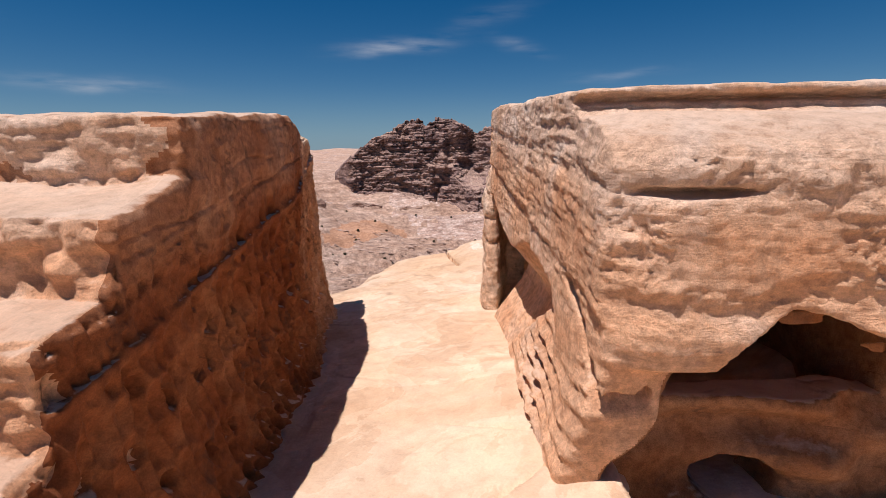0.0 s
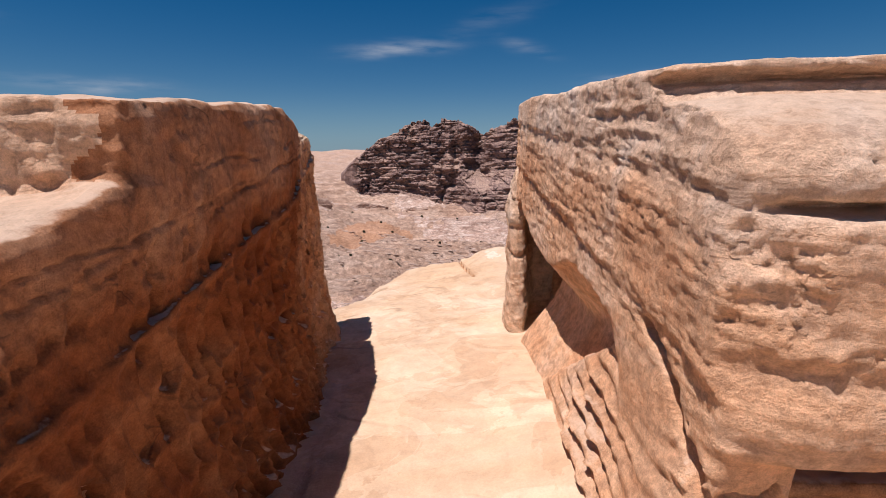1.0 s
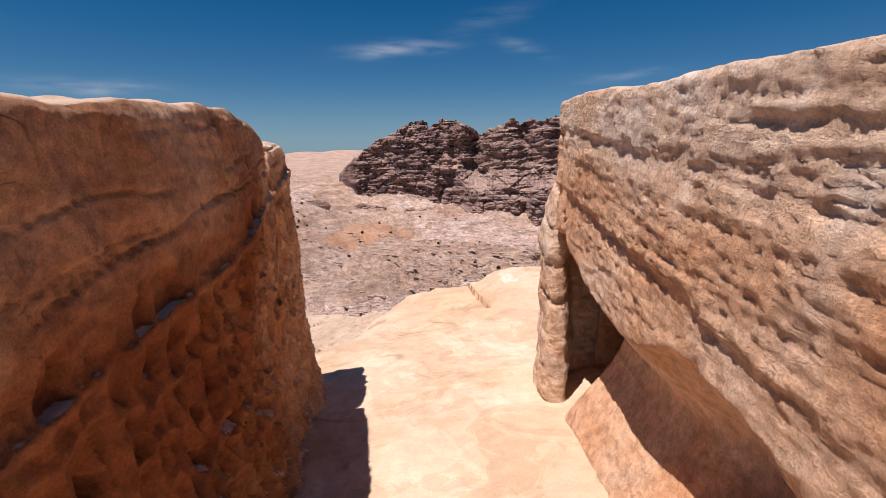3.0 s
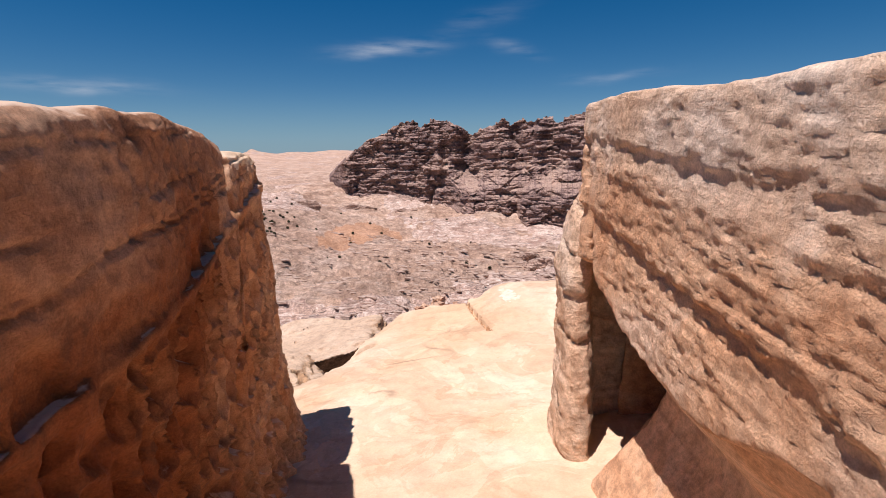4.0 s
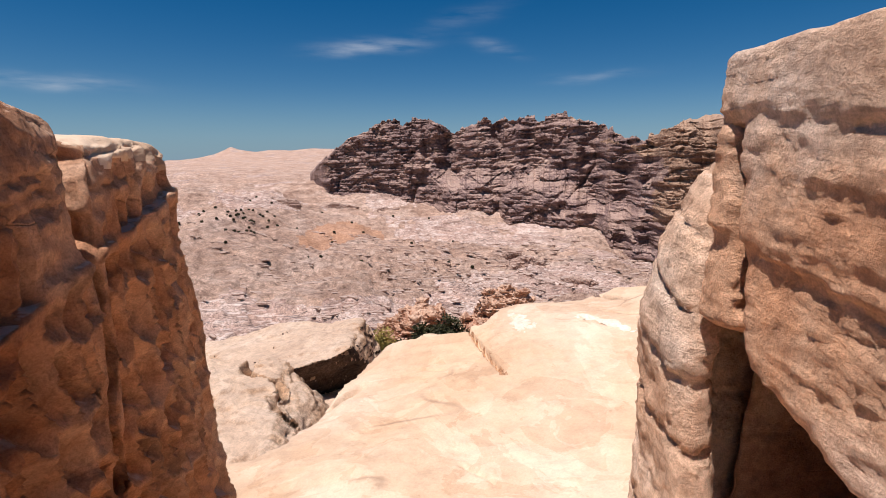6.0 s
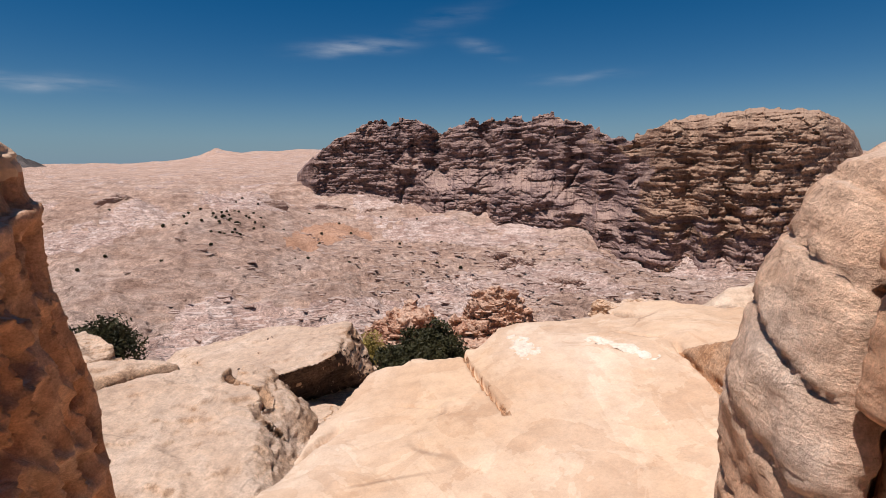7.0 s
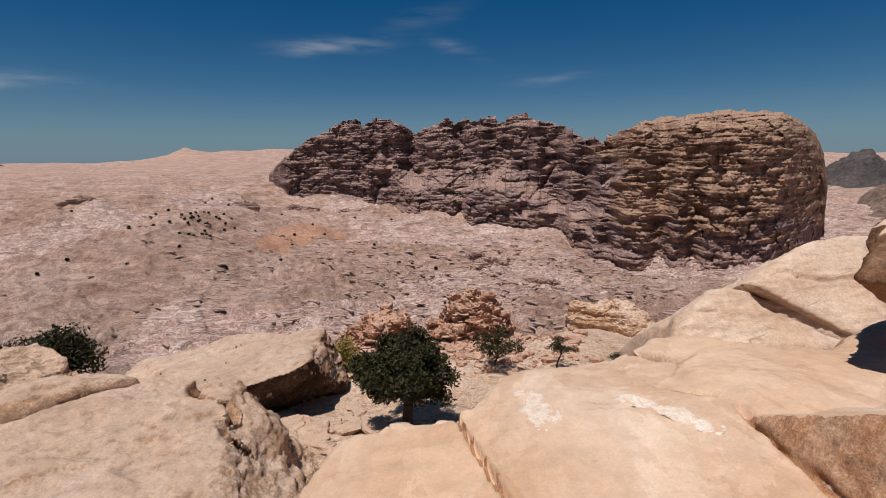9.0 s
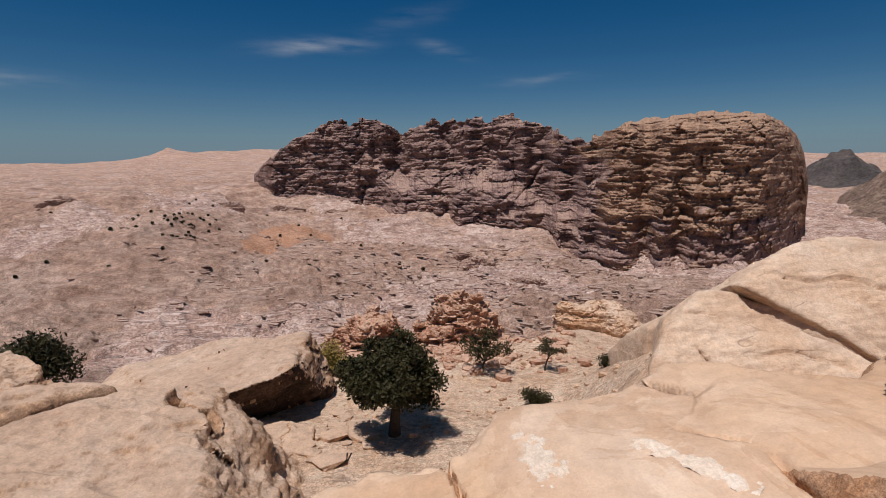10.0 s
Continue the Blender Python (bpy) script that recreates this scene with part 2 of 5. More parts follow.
slab_mat = sandstone("cream_sandstone", ((0.63, 0.435, 0.28), (0.695, 0.515, 0.36), (0.75, 0.595, 0.445)), dark=(0.42, 0.265, 0.17), varnish=0.2, dip=0.02, band=3, size=1.6, bump=0.35, bands=0.25, cracks=0.5, flakes=0.8, speck=0.14, mottle=0.25)
bleach_mat = sandstone("bleached_crust", ((0.69, 0.56, 0.42), (0.73, 0.62, 0.49), (0.77, 0.68, 0.56)), varnish=0.05, size=0.4, bump=0.15, cracks=0.1, speck=0.25, mottle=0.3)
boulder_mat = sandstone("buff_sandstone", ((0.50, 0.30, 0.17), (0.63, 0.43, 0.28), (0.76, 0.59, 0.445)), dark=(0.15, 0.105, 0.08), varnish=0.5, dip=0.05, band=0.9, size=5, grain=7, bump=0.9, sunlit_dust=(0.68, 0.525, 0.40), dusty=0.5, cracks=0.25, bands=0.5, speck=0.6, mottle=0.8)
red_mat = sandstone("red_sandstone", ((0.42, 0.21, 0.13), (0.52, 0.305, 0.20), (0.58, 0.39, 0.28)), dark=(0.17, 0.11, 0.085), varnish=0.35, band=1.2, size=3, grain=5, bump=0.9, sunlit_dust=(0.58, 0.40, 0.285), cracks=0.5, dashes=0.4)
cliff_mat = sandstone("dark_cliff_sandstone", ((0.20, 0.135, 0.128), (0.28, 0.188, 0.165), (0.38, 0.26, 0.21)), dark=(0.06, 0.047, 0.052), varnish=0.38, band=0.22, size=22, grain=0.9, bump=1.0, bands=0.6, sunlit_dust=(0.42, 0.29, 0.23), dusty=0.8, cracks=0.4, dashes=0.4)
tan_cliff_mat = sandstone("tan_cliff_sandstone", ((0.27, 0.165, 0.11), (0.36, 0.23, 0.155), (0.44, 0.30, 0.205)), dark=(0.10, 0.072, 0.06), varnish=0.55, band=0.25, size=22, grain=0.9, bump=0.9, bands=0.8, sunlit_dust=(0.43, 0.285, 0.195), dusty=0.8, cracks=0.4, dashes=0.4)
scree_mat = sandstone("mauve_scree", ((0.31, 0.21, 0.175), (0.375, 0.262, 0.215), (0.45, 0.325, 0.265)), dark=(0.12, 0.09, 0.08), varnish=0.35, band=0.25, size=9, grain=1.2, bump=1.0, bands=0.7, cracks=0.3, spots=0.7, dashes=1.0)
dome_mat = sandstone("honey_sandstone", ((0.62, 0.43, 0.285), (0.69, 0.51, 0.36), (0.74, 0.585, 0.44)), dark=(0.36, 0.23, 0.15), varnish=0.2, dip=-0.2, band=1.6, size=4, grain=9, bump=0.7, bands=0.45, cracks=0.45, dashes=0.12, speck=0.16, mottle=0.35)
shaded_varnish_mat = sandstone("shaded_varnished_sandstone", ((0.055, 0.038, 0.030), (0.085, 0.056, 0.042), (0.15, 0.098, 0.070)), dark=(0.05, 0.038, 0.035), varnish=0.7, dip=0.1, band=1.6, size=3, grain=6, bump=1.0, bands=0.7, cracks=0.6)
valley_mat = sandstone("valley_ground", ((0.49, 0.33, 0.25), (0.57, 0.40, 0.31), (0.64, 0.485, 0.40)), dark=(0.24, 0.16, 0.125), varnish=0.2, band=0.34, wander=0.10, size=45, grain=1.3, bump=1.0, bands=0.65, cracks=0.5, spots=0.4, dashes=0.4, speck=0.9, mottle=0.9)
rocky_ground_mat = sandstone("rocky_valley_ground", ((0.43, 0.295, 0.245), (0.52, 0.38, 0.32), (0.65, 0.52, 0.455)), dark=(0.15, 0.105, 0.09), varnish=0.4, band=0.6, wander=0.15, size=16, grain=1.3, bump=1.0, bands=0.9, cracks=0.6, spots=0.5, dashes=1.0, speck=0.9, mottle=0.85)
ledge_mat = sandstone("valley_ledge", ((0.34, 0.23, 0.18), (0.43, 0.30, 0.24), (0.53, 0.395, 0.32)), dark=(0.12, 0.085, 0.075), varnish=0.4, band=1.0, size=8, grain=2.5, bump=1.0, bands=0.6, sunlit_dust=(0.47, 0.36, 0.295), dusty=0.7)
soil_mat = sandstone("terrace_soil", ((0.60, 0.415, 0.28), (0.68, 0.50, 0.355), (0.75, 0.585, 0.445)), dark=(0.22, 0.15, 0.11), varnish=0.35, band=0.6, size=4, grain=9, bump=0.9, cracks=0.3, spots=0.5, dashes=0.6)
sand_mat = sandstone("orange_sand", ((0.40, 0.225, 0.14), (0.43, 0.25, 0.16), (0.46, 0.28, 0.19)), varnish=0.1, band=0.2, size=20, grain=1.0, bump=0.4, cracks=0.0)
hill_mat = sandstone("grey_hill", ((0.075, 0.068, 0.066), (0.10, 0.09, 0.085), (0.14, 0.12, 0.11)), band=0.05, size=120, grain=0.2, bump=0.6)
brown_hill_mat = sandstone("brown_hill", ((0.20, 0.145, 0.11), (0.27, 0.19, 0.145), (0.34, 0.25, 0.19)), band=0.08, size=60, grain=0.3, bump=1.0, dashes=0.8)
leaf_mat = plain("dark_green_leaves", (0.020, 0.020, 0.005), (0.052, 0.046, 0.012), 1.5, 0.6)
olive_mat = plain("olive_leaves", (0.25, 0.19, 0.04), (0.36, 0.28, 0.08), 3.0, 0.7)
tawny_mat = sandstone("tawny_sandstone", ((0.32, 0.13, 0.052), (0.39, 0.185, 0.088), (0.45, 0.255, 0.145)), dark=(0.12, 0.08, 0.065), varnish=0.4, dip=DIP, band=5, size=0.6, bump=0.7, sunlit_dust=CREAM, dusty=0.8, cracks=0.5, grain=130, speck=0.55)
bark_mat = plain("bark", (0.03, 0.022, 0.016), (0.075, 0.055, 0.04), 9.0, 0.9)


# ---- shaping tools ----
def hashed(ix, iy, iz, seed):
    with np.errstate(over="ignore"):
        h = ix.astype(np.uint32) * np.uint32(374761393) + iy.astype(np.uint32) * np.uint32(668265263) + iz.astype(np.uint32) * np.uint32(2147483647 - 1013904223)
        h = h + np.uint32((seed * 2654435761) % 4294967296)
        h = (h ^ (h >> np.uint32(13))) * np.uint32(1274126177)
        h = (h ^ (h >> np.uint32(15))) * np.uint32(2246822519)
        return ((h ^ (h >> np.uint32(16))) & np.uint32(0xFFFFFF)).astype(np.float32) / np.float32(0xFFFFFF)


def vnoise(x, y, z, seed=0):
    """Smooth value noise, -1 to 1."""
    x, y, z = np.broadcast_arrays(np.asarray(x, np.float32), np.asarray(y, np.float32), np.asarray(z, np.float32))
    fx, fy, fz = np.floor(x), np.floor(y), np.floor(z)
    ix, iy, iz = fx.astype(np.int64), fy.astype(np.int64), fz.astype(np.int64)
    ux, uy, uz = x - fx, y - fy, z - fz
    ux, uy, uz = (u * u * u * (u * (u * 6 - 15) + 10) for u in (ux, uy, uz))
    out = 0
    for a in (0, 1):
        wa = ux if a else 1 - ux
        for b in (0, 1):
            wb = uy if b else 1 - uy
            for c in (0, 1):
                out = out + wa * wb * (uz if c else 1 - uz) * hashed(ix + a, iy + b, iz + c, seed)
    return out * 2 - 1


def fbm(x, y, z, seed=0, octaves=4, gain=0.5):
    out, amp, k = 0, 1.0, 1.0
    for o in range(octaves):
        out = out + amp * vnoise(x * k + 17.3 * o, y * k + 5.1 * o, z * k + 9.7 * o, seed + o)
        amp, k = amp * gain, k * 2.03
    return out


def worley(x, y, z, seed=0):
    """Distance to the nearest and to the second nearest scattered point."""
    fx, fy, fz = np.floor(x), np.floor(y), np.floor(z)
    d1 = np.full(x.shape, 9.0, np.float32)
    d2 = d1.copy()
    for a in (-1, 0, 1):
        for b in (-1, 0, 1):
            for c in (-1, 0, 1):
                cx, cy, cz = fx + a, fy + b, fz + c
                i, j, k = cx.astype(np.int64), cy.astype(np.int64), cz.astype(np.int64)
                d = np.sqrt((cx + hashed(i, j, k, seed) - x) ** 2 + (cy + hashed(i, j, k, seed + 7) - y) ** 2 + (cz + hashed(i, j, k, seed + 13) - z) ** 2)
                d2 = np.minimum(d2, np.maximum(d1, d))
                d1 = np.minimum(d1, d)
    return d1, d2


def worley_flat(x, y, seed=0):
    """The same over a plane."""
    fx, fy = np.floor(x), np.floor(y)
    d1 = np.full(x.shape, 9.0, np.float32)
    d2 = d1.copy()
    for a in (-1, 0, 1):
        for b in (-1, 0, 1):
            cx, cy = fx + a, fy + b
            i, j = cx.astype(np.int64), cy.astype(np.int64)
            d = np.hypot(cx + 0.15 + 0.7 * hashed(i, j, i * 0, seed) - x, cy + 0.15 + 0.7 * hashed(i, j, i * 0, seed + 7) - y)
            d2 = np.minimum(d2, np.maximum(d1, d))
            d1 = np.minimum(d1, d)
    return d1, d2


def chips(x, y, z, seed):
    """A value of its own, -1 to 1, for each of many small blocks that fill space."""
    fx, fy, fz = np.floor(x), np.floor(y), np.floor(z)
    best = np.full(x.shape, 9.0, np.float32)
    out = np.zeros(x.shape, np.float32)
    for a in (-1, 0, 1):
        for b in (-1, 0, 1):
            for c in (-1, 0, 1):
                cx, cy, cz = fx + a, fy + b, fz + c
                i, j, k = cx.astype(np.int64), cy.astype(np.int64), cz.astype(np.int64)
                d = np.abs(cx + hashed(i, j, k, seed) - x) + np.abs(cy + hashed(i, j, k, seed + 7) - y) + 1.3 * np.abs(cz + hashed(i, j, k, seed + 13) - z)
                m = d < best
                out = np.where(m, hashed(i, j, k, seed + 21), out)
                best = np.where(m, d, best)
    return out * 2 - 1


def smax(a, b, k):
    h = np.clip(0.5 + 0.5 * (a - b) / k, 0, 1)
    return b + (a - b) * h + k * h * (1 - h)


def smin(a, b, k):
    return -smax(-a, -b, k)


def step(t, a, b):
    u = np.clip((t - a) / (b - a), 0, 1)
    return u * u * (3 - 2 * u)


def ball(x, y, z, c, r):
    q = np.sqrt(((x - c[0]) / r[0]) ** 2 + ((y - c[1]) / r[1]) ** 2 + ((z - c[2]) / r[2]) ** 2)
    return (q - 1) * min(r)


def mesh_of(name, verts, faces, material, smooth=True):
    verts, faces = np.asarray(verts, np.float32), np.asarray(faces, np.int32)
    me = bpy.data.meshes.new(name)
    n = faces.shape[1]
    me.vertices.add(len(verts))
    me.vertices.foreach_set("co", verts.ravel())
    me.loops.add(faces.size)
    me.loops.foreach_set("vertex_index", faces.ravel())
    me.polygons.add(len(faces))
    me.polygons.foreach_set("loop_start", np.arange(0, faces.size, n, dtype=np.int32))
    me.polygons.foreach_set("loop_total", np.full(len(faces), n, np.int32))
    me.polygons.foreach_set("use_smooth", np.full(len(faces), smooth, bool))
    me.update(calc_edges=True)
    me.materials.append(material)
    return me


def nets(f, lo, hi, h):
    """The surface f = 0 of a solid (f < 0 inside) within a box, in cells of h: corners and quads."""
    ax = [np.arange(a, b + h, h, dtype=np.float32) for a, b in zip(lo, hi)]
    nx, ny, nz = (len(a) for a in ax)
    d = np.empty((nx, ny, nz), np.float32)
    for i in range(0, nx, 24):
        d[i:i + 24] = f(ax[0][i:i + 24, None, None], ax[1][None, :, None], ax[2][None, None, :])
    d[0], d[-1], d[:, 0], d[:, -1], d[:, :, 0], d[:, :, -1] = h, h, h, h, h, h
    s = d < 0
    cnt = np.zeros((nx - 1, ny - 1, nz - 1), np.int8)
    offs = [(a, b, c) for a in (0, 1) for b in (0, 1) for c in (0, 1)]
    for a, b, c in offs:
        cnt += s[a:nx - 1 + a, b:ny - 1 + b, c:nz - 1 + c]
    cell = np.argwhere((cnt > 0) & (cnt < 8))
    dv = np.stack([d[cell[:, 0] + a, cell[:, 1] + b, cell[:, 2] + c] for a, b, c in offs], 1)
    acc, num = np.zeros((len(cell), 3), np.float32), np.zeros(len(cell), np.float32)
    for p in range(8):
        for q in range(p + 1, 8):
            if sum(abs(u - v) for u, v in zip(offs[p], offs[q])) != 1:
                continue
            a, b = dv[:, p], dv[:, q]
            m = (a < 0) != (b < 0)
            w = np.where(m, a / np.where(m, a - b, 1), 0)
            acc += np.where(m[:, None], np.array(offs[p], np.float32) + w[:, None] * (np.array(offs[q], np.float32) - np.array(offs[p], np.float32)), 0)
            num += m
    verts = (cell + acc / num[:, None]) * h + np.array([a[0] for a in ax], np.float32)
    index = np.full((nx - 1, ny - 1, nz - 1), -1, np.int32)
    index[cell[:, 0], cell[:, 1], cell[:, 2]] = np.arange(len(cell))
    quads = []
    for k in range(3):
        sh = [slice(1, -1)] * 3
        s0, s1 = list(sh), list(sh)
        s0[k], s1[k] = slice(0, -1), slice(1, None)
        a, b = s[tuple(s0)], s[tuple(s1)]
        e = np.argwhere(a != b)
        inside = a[e[:, 0], e[:, 1], e[:, 2]]
        base = e + 1
        base[:, k] -= 1
        u, v = (k + 1) % 3, (k + 2) % 3
        ring = []
        for du, dv_ in ((-1, -1), (0, -1), (0, 0), (-1, 0)):
            o = base.copy()
            o[:, u] += du
            o[:, v] += dv_
            ring.append(index[o[:, 0], o[:, 1], o[:, 2]])
        qd = np.stack(ring, 1)
        qd[~inside] = qd[~inside][:, ::-1]
        quads.append(qd)
    quads = np.concatenate(quads)
    return verts, quads[(quads >= 0).all(1)]


def halved(v, q):
    """Each quad cut into four."""
    e = np.sort(np.concatenate([q[:, [a, (a + 1) % 4]] for a in range(4)]), 1)
    key, inv = np.unique(e[:, 0].astype(np.int64) * len(v) + e[:, 1], return_inverse=True)
    mids = (v[key // len(v)] + v[key % len(v)]) / 2
    m = (inv.reshape(4, -1) + len(v)).T
    c = np.arange(len(q)) + len(v) + len(mids)
    parts = [np.stack([q[:, a], m[:, a], c, m[:, (a + 3) % 4]], 1) for a in range(4)]
    return np.concatenate([v, mids, v[q].mean(1)]).astype(np.float32), np.concatenate(parts)


def carved(name, f, lo, hi, h, relief, material, parent=None, smooth=True, fine=None):
    """A rock: the solid f in cells of h, its skin moved out by relief(points, normals); fine: box whose skin is kept and halved."""
    v, q = nets(f, lo, hi, h)
    if fine:
        c = v[q].mean(1)
        q = q[((c > np.array(fine[0])) & (c < np.array(fine[1]))).all(1)]
        used, inv = np.unique(q, return_inverse=True)
        v, q = halved(v[used], inv.reshape(q.shape))
    g = np.stack([f(v[:, 0] + a, v[:, 1] + b, v[:, 2] + c) - f(v[:, 0] - a, v[:, 1] - b, v[:, 2] - c) for a, b, c in ((h, 0, 0), (0, h, 0), (0, 0, h))], 1)
    n = g / np.maximum(np.linalg.norm(g, axis=1, keepdims=True), 1e-6)
    v = v + n * relief(v, n)[:, None]
    ob = new(name, mesh_of(name, v, q, material, smooth))
    ob.parent = parent
    return ob


def beds(v, dip, pitch, seed, warp=0.06):
    """Ledges of layered rock: a saw-toothed profile along the height over the dip."""
    s = (v[:, 2] - dip * v[:, 1] + warp * fbm(v[:, 0] * 1.1, v[:, 1] * 1.1, v[:, 2] * 1.1, seed, 3)) / pitch
    return vnoise(s, v[:, 0] * 0.12, v[:, 1] * 0.12, seed + 5) + 0.5 * vnoise(s * 2.7, v[:, 0] * 0.3, v[:, 1] * 0.3, seed + 6)


# ---- the ground that reaches the horizon ----
def rim(x):
    """The y at which the plateau breaks off."""
    return 10.9 + 0.2 * (x - 0.3) - 2.6 * step(-x, 0.6, 2.0) + 0.5 * step(x, 1.5, 4.0) - 1.0 * step(-x, 3, 8)


def ground_height(x, y):
    r = np.hypot(x, y)
    az = np.degrees(np.arctan2(x, y))
    front = np.where(y > -3, 1.0, 0.0)
    d = np.where(y > 0, y - rim(x) + 1.6, -5.0)
    side = step(np.abs(az), 95, 120)
    low = -18.0 - 0.06 * np.maximum(r - 42, 0) - 4.0 * step(az, 15, 30) * step(r, 50, 90)
    low = low + 0.5 * fbm(x * 0.12, y * 0.12, 0 * x, 40, 4)
    low = low + (6.5 * step(az, 17, 28) * (1 - step(r, 44, 70)))
    valley = -62 + 34 * step(r, 380, 760) * (1 - 0.55 * step(az, 5, 35))
    valley = valley + 26 * np.exp(-(((az + 23) / 11) ** 2) - ((r - 470) / 150) ** 2)
    valley = valley + 30 * step(r, 900, 3200) * (1 - 0.4 * step(-az, 21, 27))
    edge = 50 + 18 * step(az, -7, 0) + 12 * step(az, 14, 24) + 6 * fbm(az * 0.07, 0 * az, 0 * az, 41, 3)
    z = low + (valley - low) * (0.45 * step(r, edge, edge + 45) + 0.55 * step(r, edge + 20, edge + 120))
    ridge = 1 - np.abs(fbm(x * 0.011, y * 0.011, 0 * x, 42, 5))
    z = z + step(r, 95, 240) * (1 - 0.6 * step(r, 900, 2000)) * (10.0 * (ridge - 0.7))
    rough = fbm(x * 0.03, y * 0.03, 0 * x, 43, 4, 0.5)
    gully = np.abs(fbm(x * 0.022, y * 0.014, 0 * x, 74, 4, 0.55))
    z = z - step(r, 130, 220) * (1 - step(r, 700, 1200)) * 5.0 * np.clip(0.35 - gully, 0, 1)
    z = z + step(r, edge, edge + 60) * 1.8 * rough
    # low broken scarps, facing many ways
    for k, (sc, amp) in enumerate(((0.018, 2.6), (0.04, 1.6), (0.07, 1.0))):
        wv = fbm(x * sc, y * sc * 1.7, 0 * x, 52 + 4 * k, 3, 0.5) * 3.0
        z = z + step(r, edge, edge + 30) * (1 - step(r, 600 - 120 * k, 1000 - 150 * k)) * amp * (step(wv - np.floor(wv), 0.82, 0.97) - (wv - np.floor(wv))) * step(fbm(x * 0.01, y * 0.01, 0 * x, 58 + k, 3), -0.4, 0.2)
    # broken ledges
    t = z / 2.6 + 0.5 * fbm(x * 0.02, y * 0.02, 0 * x, 44, 3)
    led = (t - np.floor(t))
    z = z + step(r, edge, edge + 40) * (1 - step(r, 500, 900)) * (2.0 + 1.4 * (1 - step(r, 160, 260))) * (step(led, 0.62, 0.75) - led) * step(fbm(x * 0.012, y * 0.012, 0 * x, 45, 3), -0.35, 0.25)
    # long low scarps that run across the near valley
    run = (0.92 * y + 0.30 * x) / 13.0 + 1.6 * fbm(x * 0.012, y * 0.012, 0 * x, 71, 4, 0.55)
    tooth = run - np.floor(run)
    z = z + step(r, 115, 150) * (1 - step(r, 330, 460)) * 3.2 * (step(tooth, 0.80, 0.92) - tooth) * step(fbm(x * 0.016, y * 0.016, 0 * x, 72, 4), -0.15, 0.35)
    # far hills
    far = step(r, 1800, 3600)
    z = z + far * (1 - 0.75 * step(-az, 21, 27)) * (34 + 30 * fbm(az * 0.10, r * 0.0006, 0 * x, 46, 4))
    z = z + (48 * np.exp(-(((az + 19.4) / 1.5) ** 2)) + 14 * np.exp(-(((az + 19.3) / 0.5) ** 2))) * step(r, 2900, 3500) + 58 * np.exp(-(((az + 11) / 7.5) ** 2)) * step(r, 2300, 3600)
    top = -0.42 + 0.10 * np.clip(x - 0.25, -2.2, 2.2) + 0.04 * fbm(x * 0.5, y * 0.5, 0 * x, 51, 3)
    cliff = step(d, 0.0, 9.0)
    z = top + (z - top) * cliff
    z = np.where(cliff > 0.02, z + cliff * (1 - step(d, 8, 16)) * 1.2 * fbm(x * 0.3, y * 0.3, z * 0.25, 47, 4), z)
    return z


def build_ground():
    a1 = np.radians(np.concatenate([np.linspace(-180, -50, 40)[:-1], np.linspace(-50, 56, 460), np.linspace(56, 180, 40)[1:]]))
    rr = np.concatenate([np.linspace(0.5, 8, 8)[:-1], np.concatenate([np.geomspace(8, 40, 70)[:-1], np.geomspace(40, 700, 340)[:-1], np.geomspace(700, 4800, 80)])])
    A, R = np.meshgrid(a1, rr)
    x, y = (R * np.sin(A)).ravel(), (R * np.cos(A)).ravel()
    z = ground_height(x, y)
    n, m = len(rr), len(a1)
    i = np.arange(n - 1)[:, None] * m + np.arange(m - 1)[None, :]
    q = np.stack([i, i + 1, i + m + 1, i + m], -1).reshape(-1, 4)[:, ::-1]
    ob = new("ground", mesh_of("ground", np.stack([x, y, z], 1), q, valley_mat))
    ob.data.materials.append(soil_mat)
    ob.data.materials.append(sand_mat)
    ob.data.materials.append(rocky_ground_mat)
    ob.data.materials.append(slab_mat)
    pr, pa = np.hypot(x, y), np.degrees(np.arctan2(x, y))
    reach = 52 + 20 * step(pa, -7, 0) + 14 * step(pa, 14, 24) + 6 * fbm(x * 0.08, y * 0.08, 0.0, 48, 4)
    drift = np.hypot((pa + 8.3 - (pr - 440) * 0.055) / 5.0, (pr - 440) / 62) + 0.40 * fbm(x * 0.025, y * 0.025, 0.0, 49, 4)
    rocky = fbm(x * 0.014, y * 0.014, 0.0, 50, 5, 0.55) + 0.55 * step(pa, -12, 6) + 0.5 * (1 - step(pr, 110, 190)) - 0.4 * step(pr, 500, 900)
    kind = np.where(pr < reach, 1, np.where(drift < 0.72, 2, np.where(rocky > 0.35, 3, 0)))
    kind = np.where((z > -3) & (pr < 16), 4, kind)
    ob.data.polygons.foreach_set("material_index", kind[q[:, 0]].astype(np.int32))
    tagged(ob, "dusty pink-tan desert valley floor with broken rock ledges", "ground", kind="structure")


build_ground()


